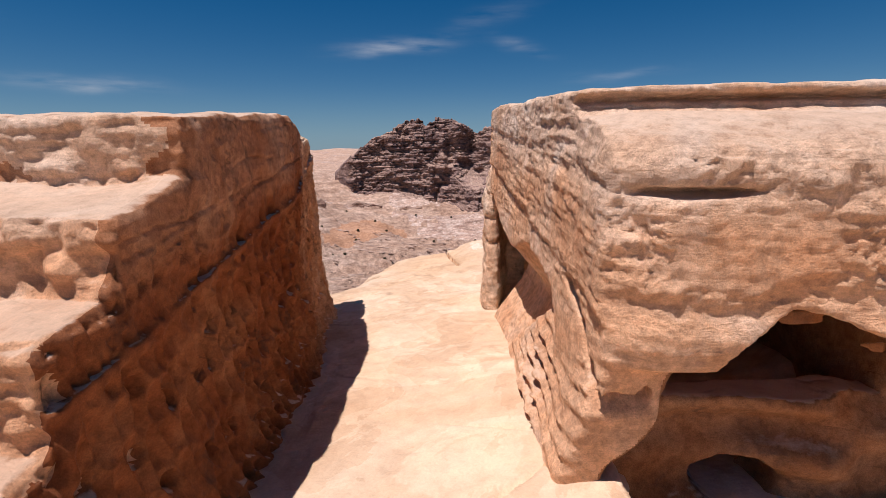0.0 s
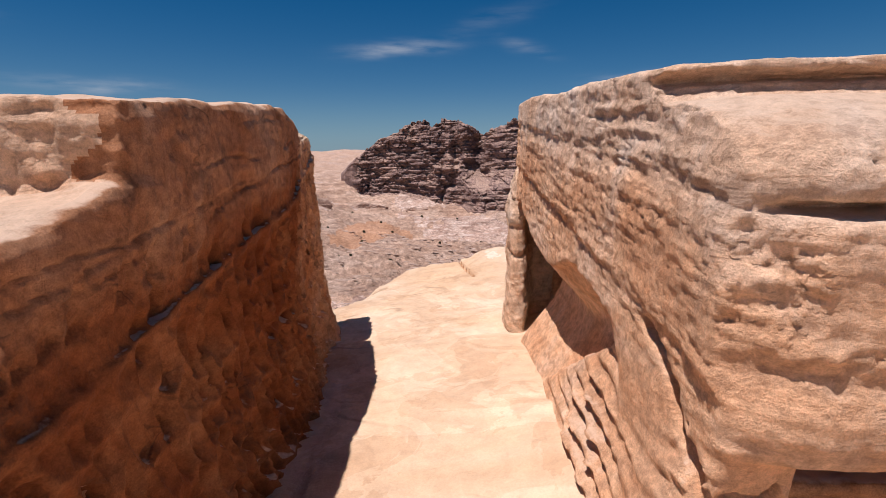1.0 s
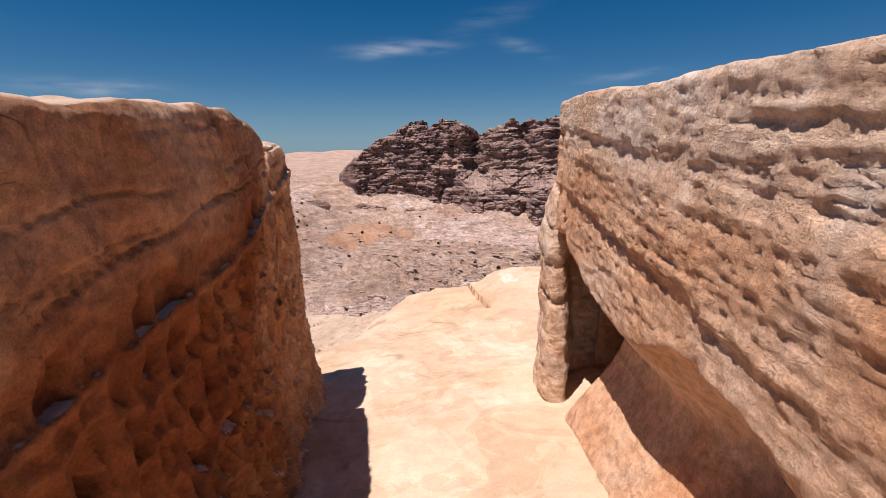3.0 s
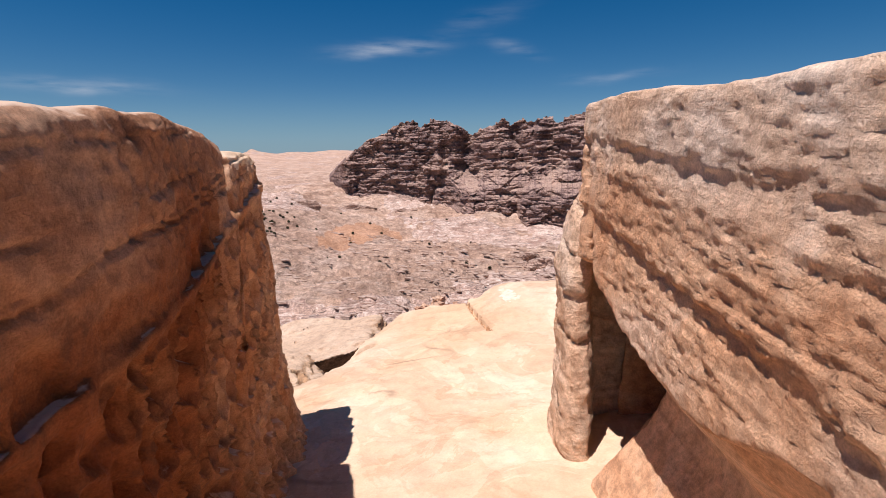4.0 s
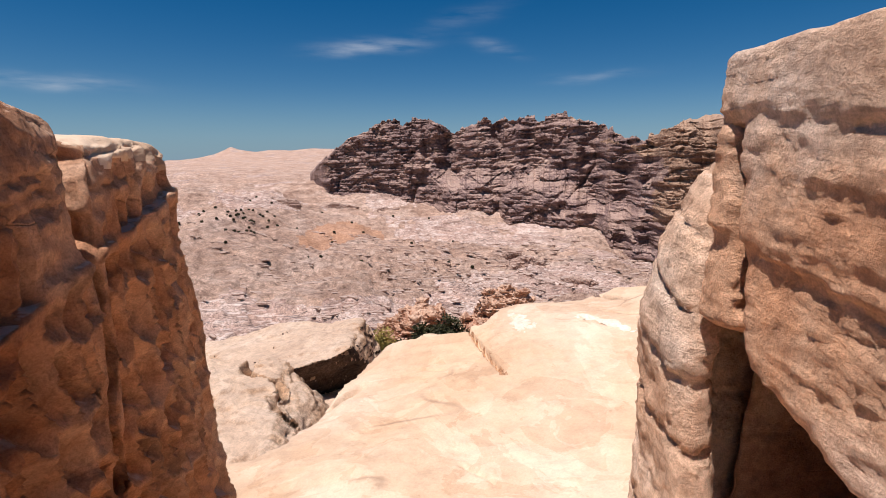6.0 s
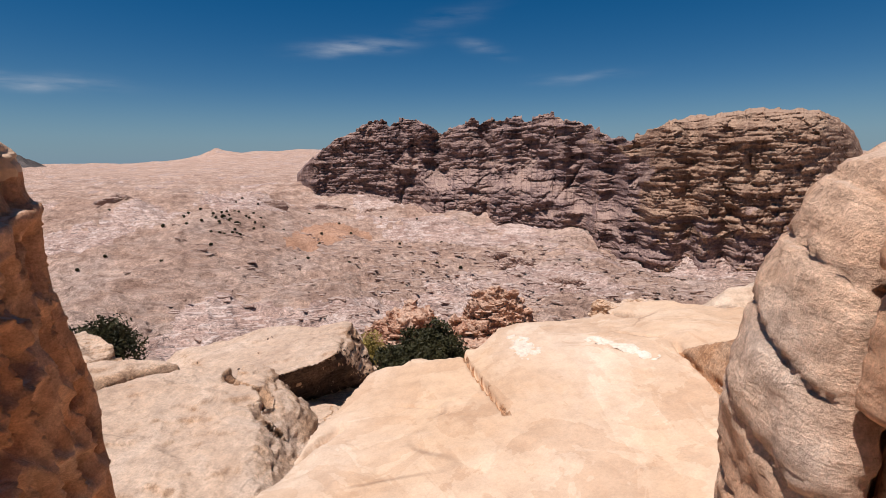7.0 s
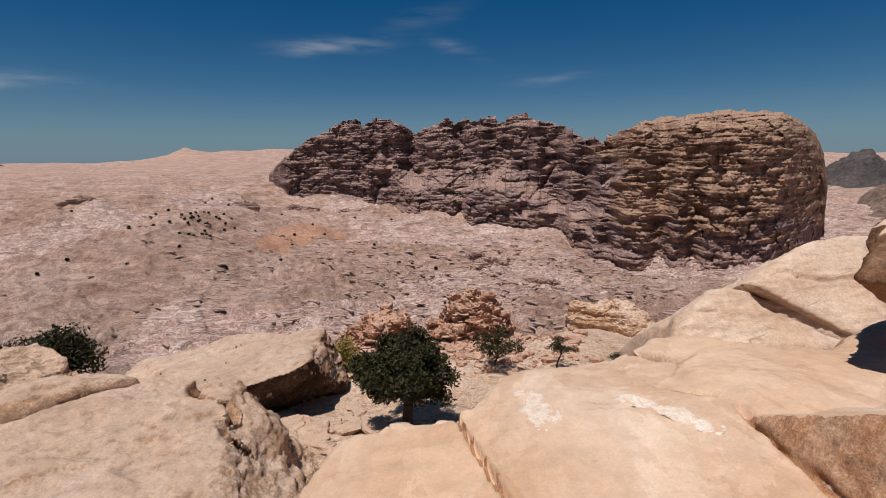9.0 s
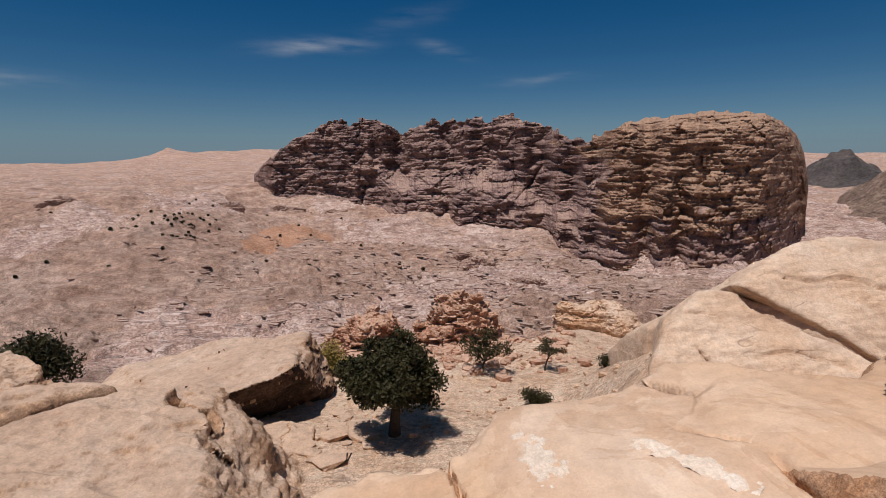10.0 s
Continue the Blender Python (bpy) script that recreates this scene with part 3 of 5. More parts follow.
# ---- the dark massif across the valley: azimuth, foot and rim elevation in degrees, distance ----
MASSIF = np.array([
    (-11.6, -1.9, -1.7, 660), (-11.0, -2.0, -0.9, 655), (-10.6, -2.0, -0.2, 652), (-9.5, -2.1, 0.9, 645), (-7.2, -2.1, 2.8, 630), (-3.4, -2.5, 4.2, 610), (0.6, -2.9, 4.4, 590), (1.6, -3.6, 4.3, 570), (2.6, -5.8, 3.6, 548), (3.8, -6.7, 3.3, 535), (7.3, -7.3, 4.4, 520),
    (14.0, -8.0, 4.6, 480), (15.5, -8.7, 5.0, 470), (18.7, -9.4, 3.7, 440), (21.1, -9.9, 2.5, 425), (25.4, -10.4, 2.6, 395), (26.9, -10.4, 3.9, 388), (29.3, -10.4, 4.3, 380), (34.3, -10.2, 4.8, 375), (38.6, -8.6, 4.3, 392), (40.0, -7.8, 3.5, 408), (41.2, -7.0, 2.2, 425), (41.9, -6.7, 0.6, 440), (42.5, -6.5, -2.5, 455)])


# fans of scree on it: azimuth, elevation, half width, half height, lean
SCREE = ((3.0, -1.2, 0.7, 1.2, -0.5), (12.4, -1.4, 0.9, 2.0, 0.9), (8.5, -0.2, 2.2, 0.35, 0.0), (15.6, -5.6, 2.2, 0.8, 0.6), (20.6, -5.2, 1.2, 1.3, 0.4), (28.8, -6.0, 3.2, 0.38, 0.0), (22.0, -7.4, 0.7, 1.3, -0.4), (-2.0, -2.2, 2.0, 0.5, 0.0), (17.5, -3.4, 0.6, 1.2, 0.5), (24.2, -1.8, 0.8, 1.4, 0.6))


def build_massif():
    az = np.linspace(-11.6, 42.5, 920)
    foot, top, dist = (np.interp(az, MASSIF[:, 0], MASSIF[:, k]) for k in (1, 2, 3))
    v = np.concatenate([np.linspace(0, 1, 270), 1 + np.linspace(0, 1, 24)[1:] ** 1.5])
    A, V = np.meshgrid(np.radians(az), v)
    deg = np.degrees(A)
    D = np.broadcast_to(dist, A.shape)
    zf = np.broadcast_to(dist * np.tan(np.radians(foot)) - 22, A.shape)
    zt = np.broadcast_to(dist * np.tan(np.radians(top)) + 2.5, A.shape)
    # a broken rim of low towers, flatter on the big right-hand block
    tower = hashed(np.floor(A * 52 + 0.4 * vnoise(A * 30, 0.0, 0.0, 70)).astype(np.int64), np.zeros(A.shape, np.int64), np.zeros(A.shape, np.int64), 59)
    flat = step(deg, 26, 28)
    zt = zt + (1 - 0.93 * flat) * (5.0 * (tower - 0.45) + 2.0 * fbm(A * 90, 0.0, 0.0, 60, 4, 0.6))
    face = np.minimum(V, 1)
    zz = zf + (zt - zf) * face
    back = np.maximum(V - 1, 0)
    # buttresses parted by wandering clefts
    s = A * 1.0
    bend = 0.9 * vnoise(s * 9, zz * 0.02, 0.0, 79) + 0.35 * vnoise(s * 30, zz * 0.05, 0.0, 81)
    cleft = np.abs(vnoise(s * 15 + bend, zz * 0.012, 0.0, 62))
    crease = np.clip(1 - cleft / 0.45, 0, 1) ** 1.6 * step(vnoise(s * 8, zz * 0.015, 0.0, 82), -0.5, 0.3)
    swell = vnoise(s * 13, zz * 0.01, 0.0, 63)
    big_wall = step(deg, 24, 28)
    # cliffs broken by patches of scree, most of them half way up
    height = zt - zf
    sight = np.degrees(np.arctan2(zz, D))
    fan = np.zeros(A.shape)
    for at, el, wide, high, lean in SCREE:
        a2, e2 = deg - at, sight - el
        fan = np.maximum(fan, 1.25 - np.hypot((a2 - lean * e2) / wide, e2 / high))
    foot_fan = (1 - step(face, 0.06, 0.20)) * 0.55
    patchy = 0.55 * fbm(s * 22, zz * 0.05, 0.0, 69, 4, 0.6) + 0.5 * crease * (1 - step(face, 0.4, 0.8))
    scree = step(patchy + 1.05 * np.clip(fan, 0, 1) + foot_fan, 0.62, 0.80) * (1 - step(face, 0.86, 0.93))
    bench = np.exp(-((face - 0.46 - 0.08 * vnoise(s * 12, 0.0, 0.0, 61)) / 0.07) ** 2) * step(deg, 0.5, 3.0) * (1 - step(deg, 20, 26))
    slope = 0.16 + 1.1 * scree + 2.2 * bench + 1.3 * step(face, 0.80, 0.98) * step(deg, 25, 29) + 0.5 * step(face, 0.9, 1.0)
    dz = np.diff(face, axis=0, prepend=0.0) * height
    steep = np.cumsum(slope * dz, axis=0)
    steep = sum(np.roll(steep, k, 1) for k in range(-8, 9)) / 17
    turn = 45 * step(deg, 38.8, 43.6) ** 1.4 + 120 * (1 - step(deg, -12.0, -9.6)) ** 1.5
    steep = steep + turn
    # the rim keeps its height over the horizon
    zt = zt * (1 + 0.7 * (steep - turn)[-1:] / D) - 2.0 - 2.0 * flat
    zz = zf + (zt - zf) * face
    s = A + 0.5 * turn / D
    lay = zz + 2.5 * fbm(s * 3.0, 0.0, 0.0, 73, 3) - 0.03 * D * (A - 0.5)

    def courses(height, width, seed):
        """Beds of one height, cut by upright joints into blocks that stand forward or back."""
        t = lay / height + 0.45 * vnoise(s * 20, lay / height * 0.35, 0.0, seed + 3)
        k = np.floor(t).astype(np.int64)
        f = t - k
        u = s * D / width + 7.0 * hashed(k, k * 0, k * 0, seed)
        j = np.floor(u + 0.5 * vnoise(u * 1.7, t * 0.7, 0.0, seed + 1)).astype(np.int64)
        own = 0.48 * hashed(j, k, k * 0, seed + 2) + 0.36 * hashed(k, k * 0, k * 0 + 3, seed + 2) + 0.40 * vnoise(u * 0.6, k * 1.7, 0.0, seed + 4)
        return own - 0.5 + 0.5 * (np.clip(1 - np.abs(2 * f - 0.9), 0, 1) ** 0.5 - 0.6)

    ledge = 2.6 * courses(11.0, 24, 64) + 2.6 * courses(4.4, 11.0, 65) + 1.5 * courses(2.1, 6.0, 66) + 1.6 * big_wall * courses(6.5, 15.0, 75)
    grit = fbm(s * D * 0.10, zz * 0.16, 0.0, 67, 4, 0.6)
    crag = chips(s * D / 17, zz / 13, 0 * s, 83) + 0.55 * chips(s * D / 6.5, zz / 5.5, 0 * s, 84)
    rocky = step(face, 0.0, 0.05) * (1 - 0.45 * scree)
    R = D + steep + (9 - 8.5 * step(deg, 17, 22)) * crease - (8 - 8 * step(deg, 20, 26)) * swell - rocky * (ledge + 2.2 * grit + (3.4 - 0.6 * big_wall) * crag) + scree * 1.5 * fbm(s * D * 0.05, zz * 0.08, 0.0, 78, 4, 0.6)
    # the hollow in the foot of the big block
    R = R + 9 * np.exp(-(((deg - 32.6) / 0.6) ** 4) - ((np.degrees(np.arctan2(zz, D)) + 5.0) / 0.55) ** 4)
    R = R + back * 240
    zz = zz + np.where(back > 0, (2.2 * fbm(s * 60, back * 9, 0.0, 68, 4) + 4.0 * flat * step(back, 0.0, 0.12)) * step(back, 0, 0.06) - 150 * step(back, 0.55, 1.0), 0)
    x, y = (R * np.sin(A)).ravel(), (R * np.cos(A)).ravel()
    n, m = A.shape
    i = np.arange(n - 1)[:, None] * m + np.arange(m - 1)[None, :]
    q = np.stack([i, i + 1, i + m + 1, i + m], -1).reshape(-1, 4)
    ob = new("rock_massif", mesh_of("rock_massif", np.stack([x, y, zz.ravel()], 1), q, cliff_mat))
    ob.data.materials.append(tan_cliff_mat)
    ob.data.materials.append(scree_mat)
    dith = 0.5 * fbm(s * 30, zz * 0.12, 0.0, 74, 4, 0.6)
    tan = step(deg, 21, 28) * (0.35 + 0.65 * step(face, 0.25, 0.60)) + 0.35 * step(deg, 8, 16) * step(face, 0.8, 0.9)
    kind = np.where(scree + 0.3 * dith > 0.5, 2, np.where(tan + 0.45 * dith > 0.5, 1, 0))
    ob.data.polygons.foreach_set("material_index", kind.ravel()[q[:, 0]].astype(np.int32))
    tagged(ob, "dark layered sandstone mountain with craggy cliffs beyond the valley", "mountain", kind="structure")


build_massif()


def build_far_hill(az, width, dist, height, base, material, label):
    a = np.radians(np.linspace(az - width, az + width, 140))
    t = np.linspace(-1, 1, 60)
    A, T = np.meshgrid(a, t)
    u = (np.degrees(A) - az) / width
    prof = np.maximum(0, 1 - u ** 2 * 1.0) ** 0.8 * np.maximum(0, 1 - np.abs(T)) ** 0.8
    R = dist + T * 260
    x, y = R * np.sin(A), R * np.cos(A)
    z = base + (height - base) * prof * (1 + 0.35 * fbm(x * 0.009, y * 0.009, 0 * x, 70 + int(az), 5)) + 26 * (0.5 - np.abs(fbm(x * 0.012, y * 0.012, 0 * x, 90 + int(az), 4))) * prof
    n, m = A.shape
    i = np.arange(n - 1)[:, None] * m + np.arange(m - 1)[None, :]
    q = np.stack([i, i + 1, i + m + 1, i + m], -1).reshape(-1, 4)[:, ::-1]
    ob = new("far_hill", mesh_of("far_hill", np.stack([x.ravel(), y.ravel(), z.ravel()], 1), q, material))
    tagged(ob, label, "hill", kind="structure")


build_far_hill(-40.0, 8.0, 2600, 66, -60, hill_mat, "distant grey mountain on the horizon")
build_far_hill(45.6, 4.5, 1300, 22, -90, hill_mat, "distant dark grey hill behind the massif")
build_far_hill(50.5, 6.8, 800, 4, -75, brown_hill_mat, "distant brown rocky hill beside the massif")


# ---- the plateau: slab, cut passage and its two rock walls ----
def floor_height(x, y):
    return -0.10 + 0.14 * np.clip(x - 0.25, -2.2, 2.2) + 0.05 * step(y, 9.4, 10.4) * step(x, 0.1, 0.5) + 0.02 * np.sin(1.3 * y + x) - 0.7 * step(x, 0.98, 1.2) * (1 - step(y, 3.9, 4.3))


def slab_edge(x):
    return 10.75 + 0.12 * np.clip(x, -2, 2.2) - 1.9 * step(-x, 0.75, 1.75) + 0.35 * step(x, 0.15, 0.7) - 0.5 * step(x, 2.2, 4.0) - 0.9 * step(-x, 2.2, 4.0)


def slab_solid(x, y, z):
    top = floor_height(x, y)
    lump = 0.03 * vnoise(x * 1.1, y * 1.1, 0.0, 80)
    # stepped thin layers along the broken edge
    layer = np.floor((top - z) / 0.10)
    wob = 0.20 * vnoise(x * 1.3, y * 1.3, z * 2.0, 81) + 0.09 * vnoise(x * 4, y * 4, z * 5.0, 82)
    shelf = 0.10 * np.clip(layer, 0, 9) * (0.3 + vnoise(x * 0.7, 0.0, 0.0, 88)) * step(-x, -0.4, 0.6)
    e = (y - slab_edge(x) - wob - shelf) * 0.7
    return smax(z - top - lump, e, 0.10)


def slab_relief(v, n):
    x, y, z = v.T
    side = 1 - step(n[:, 2], 0.5, 0.9)
    r = 0.020 * fbm(x * 2.1, y * 2.1, z * 2.1, 84, 5) + 0.006 * fbm(x * 9, y * 9, z * 9, 89, 2)
    r = r + side * (0.06 * beds(v, 0.05, 0.07, 85, 0.03) + 0.03 * fbm(x * 5, y * 5, z * 9, 86, 3))
    # thin flakes that have split off, with sharp lips
    for k, (fs, th) in enumerate(((1.1, 0.10), (2.3, 0.26), (0.6, 0.0))):
        fl = fbm(x * fs + 0.4 * y, y * fs * 0.7, 0.0, 87 + 3 * k, 3)
        r = r + (0.008 - 0.002 * k) * step(fl, th, th + 0.035) * (1 - side)
    # cracks: from, to, depth and half width
    for x0, y0, x1, y1, dep, wid in SLAB_CRACKS:
        dx, dy = x1 - x0, y1 - y0
        t = np.clip(((x - x0) * dx + (y - y0) * dy) / (dx * dx + dy * dy), 0, 1)
        w = 0.012 * vnoise(x * 5, y * 5, 0.0, 83) + 0.006 * vnoise(x * 17, y * 17, 0.0, 84)
        c = np.hypot(x - x0 - t * dx, y - y0 - t * dy) + w
        r = r - dep * (1 - step(c, 0.2 * wid, wid)) * np.minimum(1, 4 * t + 0.2) * np.minimum(1, 4 - 4 * t + 0.2)
    return r


SLAB_CRACKS = (
    (0.06, 10.95, 0.31, 9.35, 0.10, 0.026), (1.985, 10.0, 1.79, 8.4, 0.25, 0.045), (1.72, 11.38, 2.03, 10.88, 0.30, 0.05), (1.62, 10.45, 1.95, 10.15, 0.10, 0.014),
    (0.95, 5.3, 1.02, 6.5, 0.06, 0.03), (-0.55, 9.9, -0.2, 9.7, 0.05, 0.025), (-0.2, 8.1, 0.1, 7.7, 0.03, 0.015), (-0.5, 7.2, -0.2, 7.05, 0.03, 0.015),
    (-1.5, 9.0, -1.0, 9.7, 0.09, 0.04), (0.0, 4.2, 0.7, 3.9, 0.03, 0.02), (-0.3, 5.7, 0.05, 5.9, 0.025, 0.015), (1.2, 11.0, 1.6, 11.15, 0.05, 0.03), (0.7, 3.6, -0.2, 2.9, 0.04, 0.02))


def slab_top(x, y):
    z = floor_height(x, y) + 0.03 * vnoise(x * 1.1, y * 1.1, 0.0, 80)
    v = np.stack([x, y, z], 1).astype(np.float32)
    return z + slab_relief(v, np.tile(np.array([0, 0, 1], np.float32), (len(x), 1)))


def crust(center, half, turn, seed, holes):
    """A bleached mineral crust, millimetres thick, on the slab."""
    n = 110
    u, w = np.meshgrid(np.linspace(-1, 1, n), np.linspace(-1, 1, n))
    x = center[0] + u * half[0] * math.cos(turn) - w * half[1] * math.sin(turn)
    y = center[1] + u * half[0] * math.sin(turn) + w * half[1] * math.cos(turn)
    body = 0.8 - np.hypot(u, w) - 0.5 * fbm(x * 6, y * 6, 0.0, seed, 4) - holes * (fbm(x * 16, y * 16, 0.0, seed + 5, 3) + 0.2)
    keep = body > 0
    z = slab_top(x.ravel(), y.ravel()) + 0.012 * np.clip(body.ravel() * 3, 0, 1) - 0.001
    i = np.arange(n - 1)[:, None] * n + np.arange(n - 1)[None, :]
    ok = keep[:-1, :-1] | keep[1:, 1:]
    q = np.stack([i, i + 1, i + n + 1, i + n], -1)[ok]
    ob = new("lime_crust", mesh_of("lime_crust", np.stack([x.ravel(), y.ravel(), z], 1), q, bleach_mat))
    tagged(ob, "white bleached crust on the cream slab", "mineral crust", kind="structure")


slab = carved("rock_slab", slab_solid, (-6.0, -4.0, -1.3), (7.6, 12.6, 0.75), 0.045, slab_relief, slab_mat, fine=((-3.2, 1.5, -0.9), (4.8, 12.5, 0.7)))
tagged(slab, "smooth cream sandstone slab forming the passage floor and ledge", "rock slab", kind="structure")
# brown on the long crack's faces paints in the dark of its depth
slab.data.materials.append(brown_mat)
mid = np.empty(len(slab.data.polygons) * 3, np.float32)
slab.data.polygons.foreach_get("center", mid)
gx, gy = mid[0::3], mid[1::3]
x0, y0, x1, y1 = SLAB_CRACKS[0][:4]
t = np.clip(((gx - x0) * (x1 - x0) + (gy - y0) * (y1 - y0)) / ((x1 - x0) ** 2 + (y1 - y0) ** 2), 0, 1)
off = np.hypot(gx - x0 - t * (x1 - x0), gy - y0 - t * (y1 - y0)) + 0.012 * vnoise(gx * 5, gy * 5, 0.0, 83) + 0.012 * vnoise(gx * 23, gy * 23, 0.0, 82)
slab.data.polygons.foreach_set("material_index", (off < 0.024).astype(np.int32))

crust((1.46, 10.15), (0.46, 0.10), -0.95, 150, 0.4)
crust((0.66, 10.4), (0.16, 0.30), 0.2, 151, 0.8)


def left_line(y):
    """Height of the main bedding break in the passage's shaded wall."""
    return 0.83 + 0.185 * (y - 2.5)


def left_solid(x, y, z):
    fx = -1.25 - 0.155 * np.clip(y - 5.3, 0, 3) + 0.17 * np.exp(-(np.maximum(z + 0.3, 0)) / 0.30) + 0.03 * vnoise(0.0, y * 1.3, z * 1.3, 90)
    fx = fx - 0.03 * np.exp(-((y - 6.42) / 0.25) ** 2) * step(z, 1.2, 1.8) + 0.06 * step(y, 6.5, 7.2) * (1 - step(z, 1.1, 1.6))
    below = 1 - step(z - left_line(y), -0.02, 0.02)
    fx = fx + 0.012 * below - 0.012 * (1 - below) * (1 - step(z - left_line(y), 0.05, 0.22))
    face = x - fx
    wob = 0.05 * vnoise(x * 1.7, y * 1.7, z * 1.7, 91)
    rise = 1.885 + 0.075 * np.clip(y - 3.5, -3, 2.1) - 0.35 * np.clip(y - 6.1, 0, 0.4) ** 2 - 0.06 * step(y, 6.48, 6.54)
    top = z - rise - 0.02 * vnoise(x * 1.3, y * 1.3, 0.0, 92)
    end = (y - (7.40 + 0.35 * np.clip(1.55 - z, 0, 0.5)) + 0.10 * np.clip(-1.3 - x, 0, 1.5) - wob * 1.2) * 0.85
    body = smax(smax(face, end, 0.04), top, 0.06 + 0.05 * step(y, 4.6, 6.2))
    # tall steps hewn into the near end
    s1 = smax(3.42 + 0.8 * wob - y, body, 0.03)
    s2 = smax(smax(2.87 + wob - 0.1 * (1.4 - z) - y, body, 0.05), z - 1.55 - 0.9 * wob + 0.16 * (3.4 - y), 0.07)
    s3 = smax(smax(2.44 + wob - y, body, 0.07), z - 1.11 - 1.0 * wob + 0.18 * (2.8 - y), 0.09)
    s4 = smax(smax(2.05 + 1.5 * wob - y - 0.3 * (0.6 - z), body, 0.15), z - 0.66 - wob, 0.12)
    d = np.minimum(np.minimum(s1, s2), np.minimum(s3, s4))
    # upright joint that parts the end pillar from the wall
    jy = 6.50 + 0.05 * vnoise(0.0, 0.0, z * 3, 93) + 0.12 * np.clip(0.9 - z, 0, 1)
    joint = np.maximum(np.abs(y - jy) - 0.030 - 0.035 * step(z, 1.1, 1.9), np.maximum(-1.80 - x, 0.45 - z))
    return np.maximum(d, -joint)


def cells(y, z, fy, fz, shear, seed):
    """Honeycomb weathering in the plane of the wall: 0 on the sharp ribs, 1 in the bottom of a bowl."""
    yy = y * fy + shear * z + 0.35 * vnoise(y * 3, z * 3, 0.0, seed)
    zz = z * fz + 0.35 * vnoise(y * 3, z * 3, 7.0, seed)
    a, b = worley_flat(yy, zz, seed)
    return np.clip((b - a) / np.maximum(b + a, 1e-3), 0, 1) ** 0.8


def left_relief(v, n):
    x, y, z = v.T
    s = z - left_line(y)
    up = step(n[:, 2], 0.5, 0.85)
    face = step(n[:, 0], 0.2, 0.7)
    r = 0.016 * fbm(x * 2.5, y * 2.5, z * 2.5, 100, 4, 0.5) + 0.003 * beds(v, DIP, 0.10, 101)
    below = 1 - step(s, -0.012, 0.004)
    far = step(y, 3.4, 4.8)
    # honeycomb below the break, denser towards the far end
    big = cells(y, z, 8.6, 4.2, 2.6, 102)
    tiny = cells(y, z, 21, 12.0, 2.0, 103)
    mids = cells(y, z, 14.5, 8.0, 2.4, 168)
    patch = step(vnoise(y * 1.3, z * 1.3, 3.0, 104), -0.6, 0.1)
    edge = step(-s, 0.02, 0.10)
    depth = (0.45 + 0.55 * far) * (0.55 + 0.45 * patch) * edge
    r = r - face * below * depth * (0.135 * big + 0.015 * mids)
    # scattered deep round holes
    h1, h2 = worley_flat(y * 3.4, z * 3.0, 108)
    r = r - face * 0.08 * (1 - step(h1, 0.08, 0.20)) * below * edge
    # rows of arched alcoves that stand on the break
    iz = np.zeros(len(y), np.int64)
    for width, seed, foot in ((0.155, 105, 0.0), (0.12, 165, 0.17)):
        t = y / width + 0.6 * vnoise(y * 3, 0.0, 2.0, seed)
        k = np.floor(t).astype(np.int64)
        u = (t - k - 0.5) / (0.34 + 0.14 * hashed(k, iz, iz, seed))
        tall = width * (0.6 + 1.3 * hashed(k, iz, iz, seed + 1))
        rise = s - foot
        dome = np.sqrt(np.clip(1 - u * u, 0, 1)) * tall
        inside = step(dome - rise, 0.0, 0.05) * step(rise, -0.02, 0.01) * (hashed(k, iz, iz, seed + 3) > (0.48 if foot == 0 else 0.6))
        r = r - face * (1 - below) * (0.040 if foot == 0 else 0.03) * inside * step(vnoise(y * 1.7, 0.0, 9.0, seed + 2), -0.5, -0.1)
    # long upright flutes below it
    r = r + face * below * 0.018 * vnoise(y * 11 + 2.2 * z, z * 1.8, 0.0, 111)
    # rough upper wall with thin open bedding cracks
    upper = 1 - below
    r = r - face * upper * (0.014 * tiny * patch + 0.034 * mids * step(vnoise(y * 1.9, z * 2.3, 5.0, 169), -0.1, 0.4) * (1 - 0.7 * step(y, 5.0, 5.8))) + face * upper * 0.008 * fbm(y * 9, z * 11, x * 9, 110, 3)
    for slope, at, dep in ((0.105, 1.20, 0.018), (0.12, 0.98, 0.016), (0.185, 0.66, 0.018), (0.10, 1.42, 0.010), (0.15, 0.83, 0.014)):
        c = np.abs(z - slope * y - at - 0.02 * vnoise(y * 2.3, 0.0, at * 9, 94) - 0.010 * vnoise(y * 9, 0.0, at, 95))
        r = r - face * upper * dep * (1 - step(c, 0.001, 0.010)) * step(vnoise(y * 1.8, 0.0, at * 5, 96), -0.6, -0.1)
    a, b = worley(x * 9, y * 9, z * 9, 107)
    riser = step(-n[:, 1], 0.4, 0.8)
    r = r + riser * (-0.04 * (1 - step(a, 0.2, 0.7)) * step(vnoise(x * 2.5, z * 4, y, 97), -0.2, 0.4) + 0.03 * fbm(x * 6, y * 6, z * 8, 98, 5) + 0.02 * beds(v, 0, 0.09, 99))
    r = r + up * 0.010 * fbm(x * 6, y * 6, z * 6, 112, 3)
    return np.where(up > 0.5, r * 0.8, r)


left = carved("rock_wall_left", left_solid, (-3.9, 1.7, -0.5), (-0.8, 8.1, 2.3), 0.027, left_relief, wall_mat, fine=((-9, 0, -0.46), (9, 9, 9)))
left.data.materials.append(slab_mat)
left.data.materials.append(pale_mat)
mid = np.empty(len(left.data.polygons) * 3, np.float32)
left.data.polygons.foreach_get("center", mid)
mx, my, mz = mid[0::3], mid[1::3], mid[2::3]
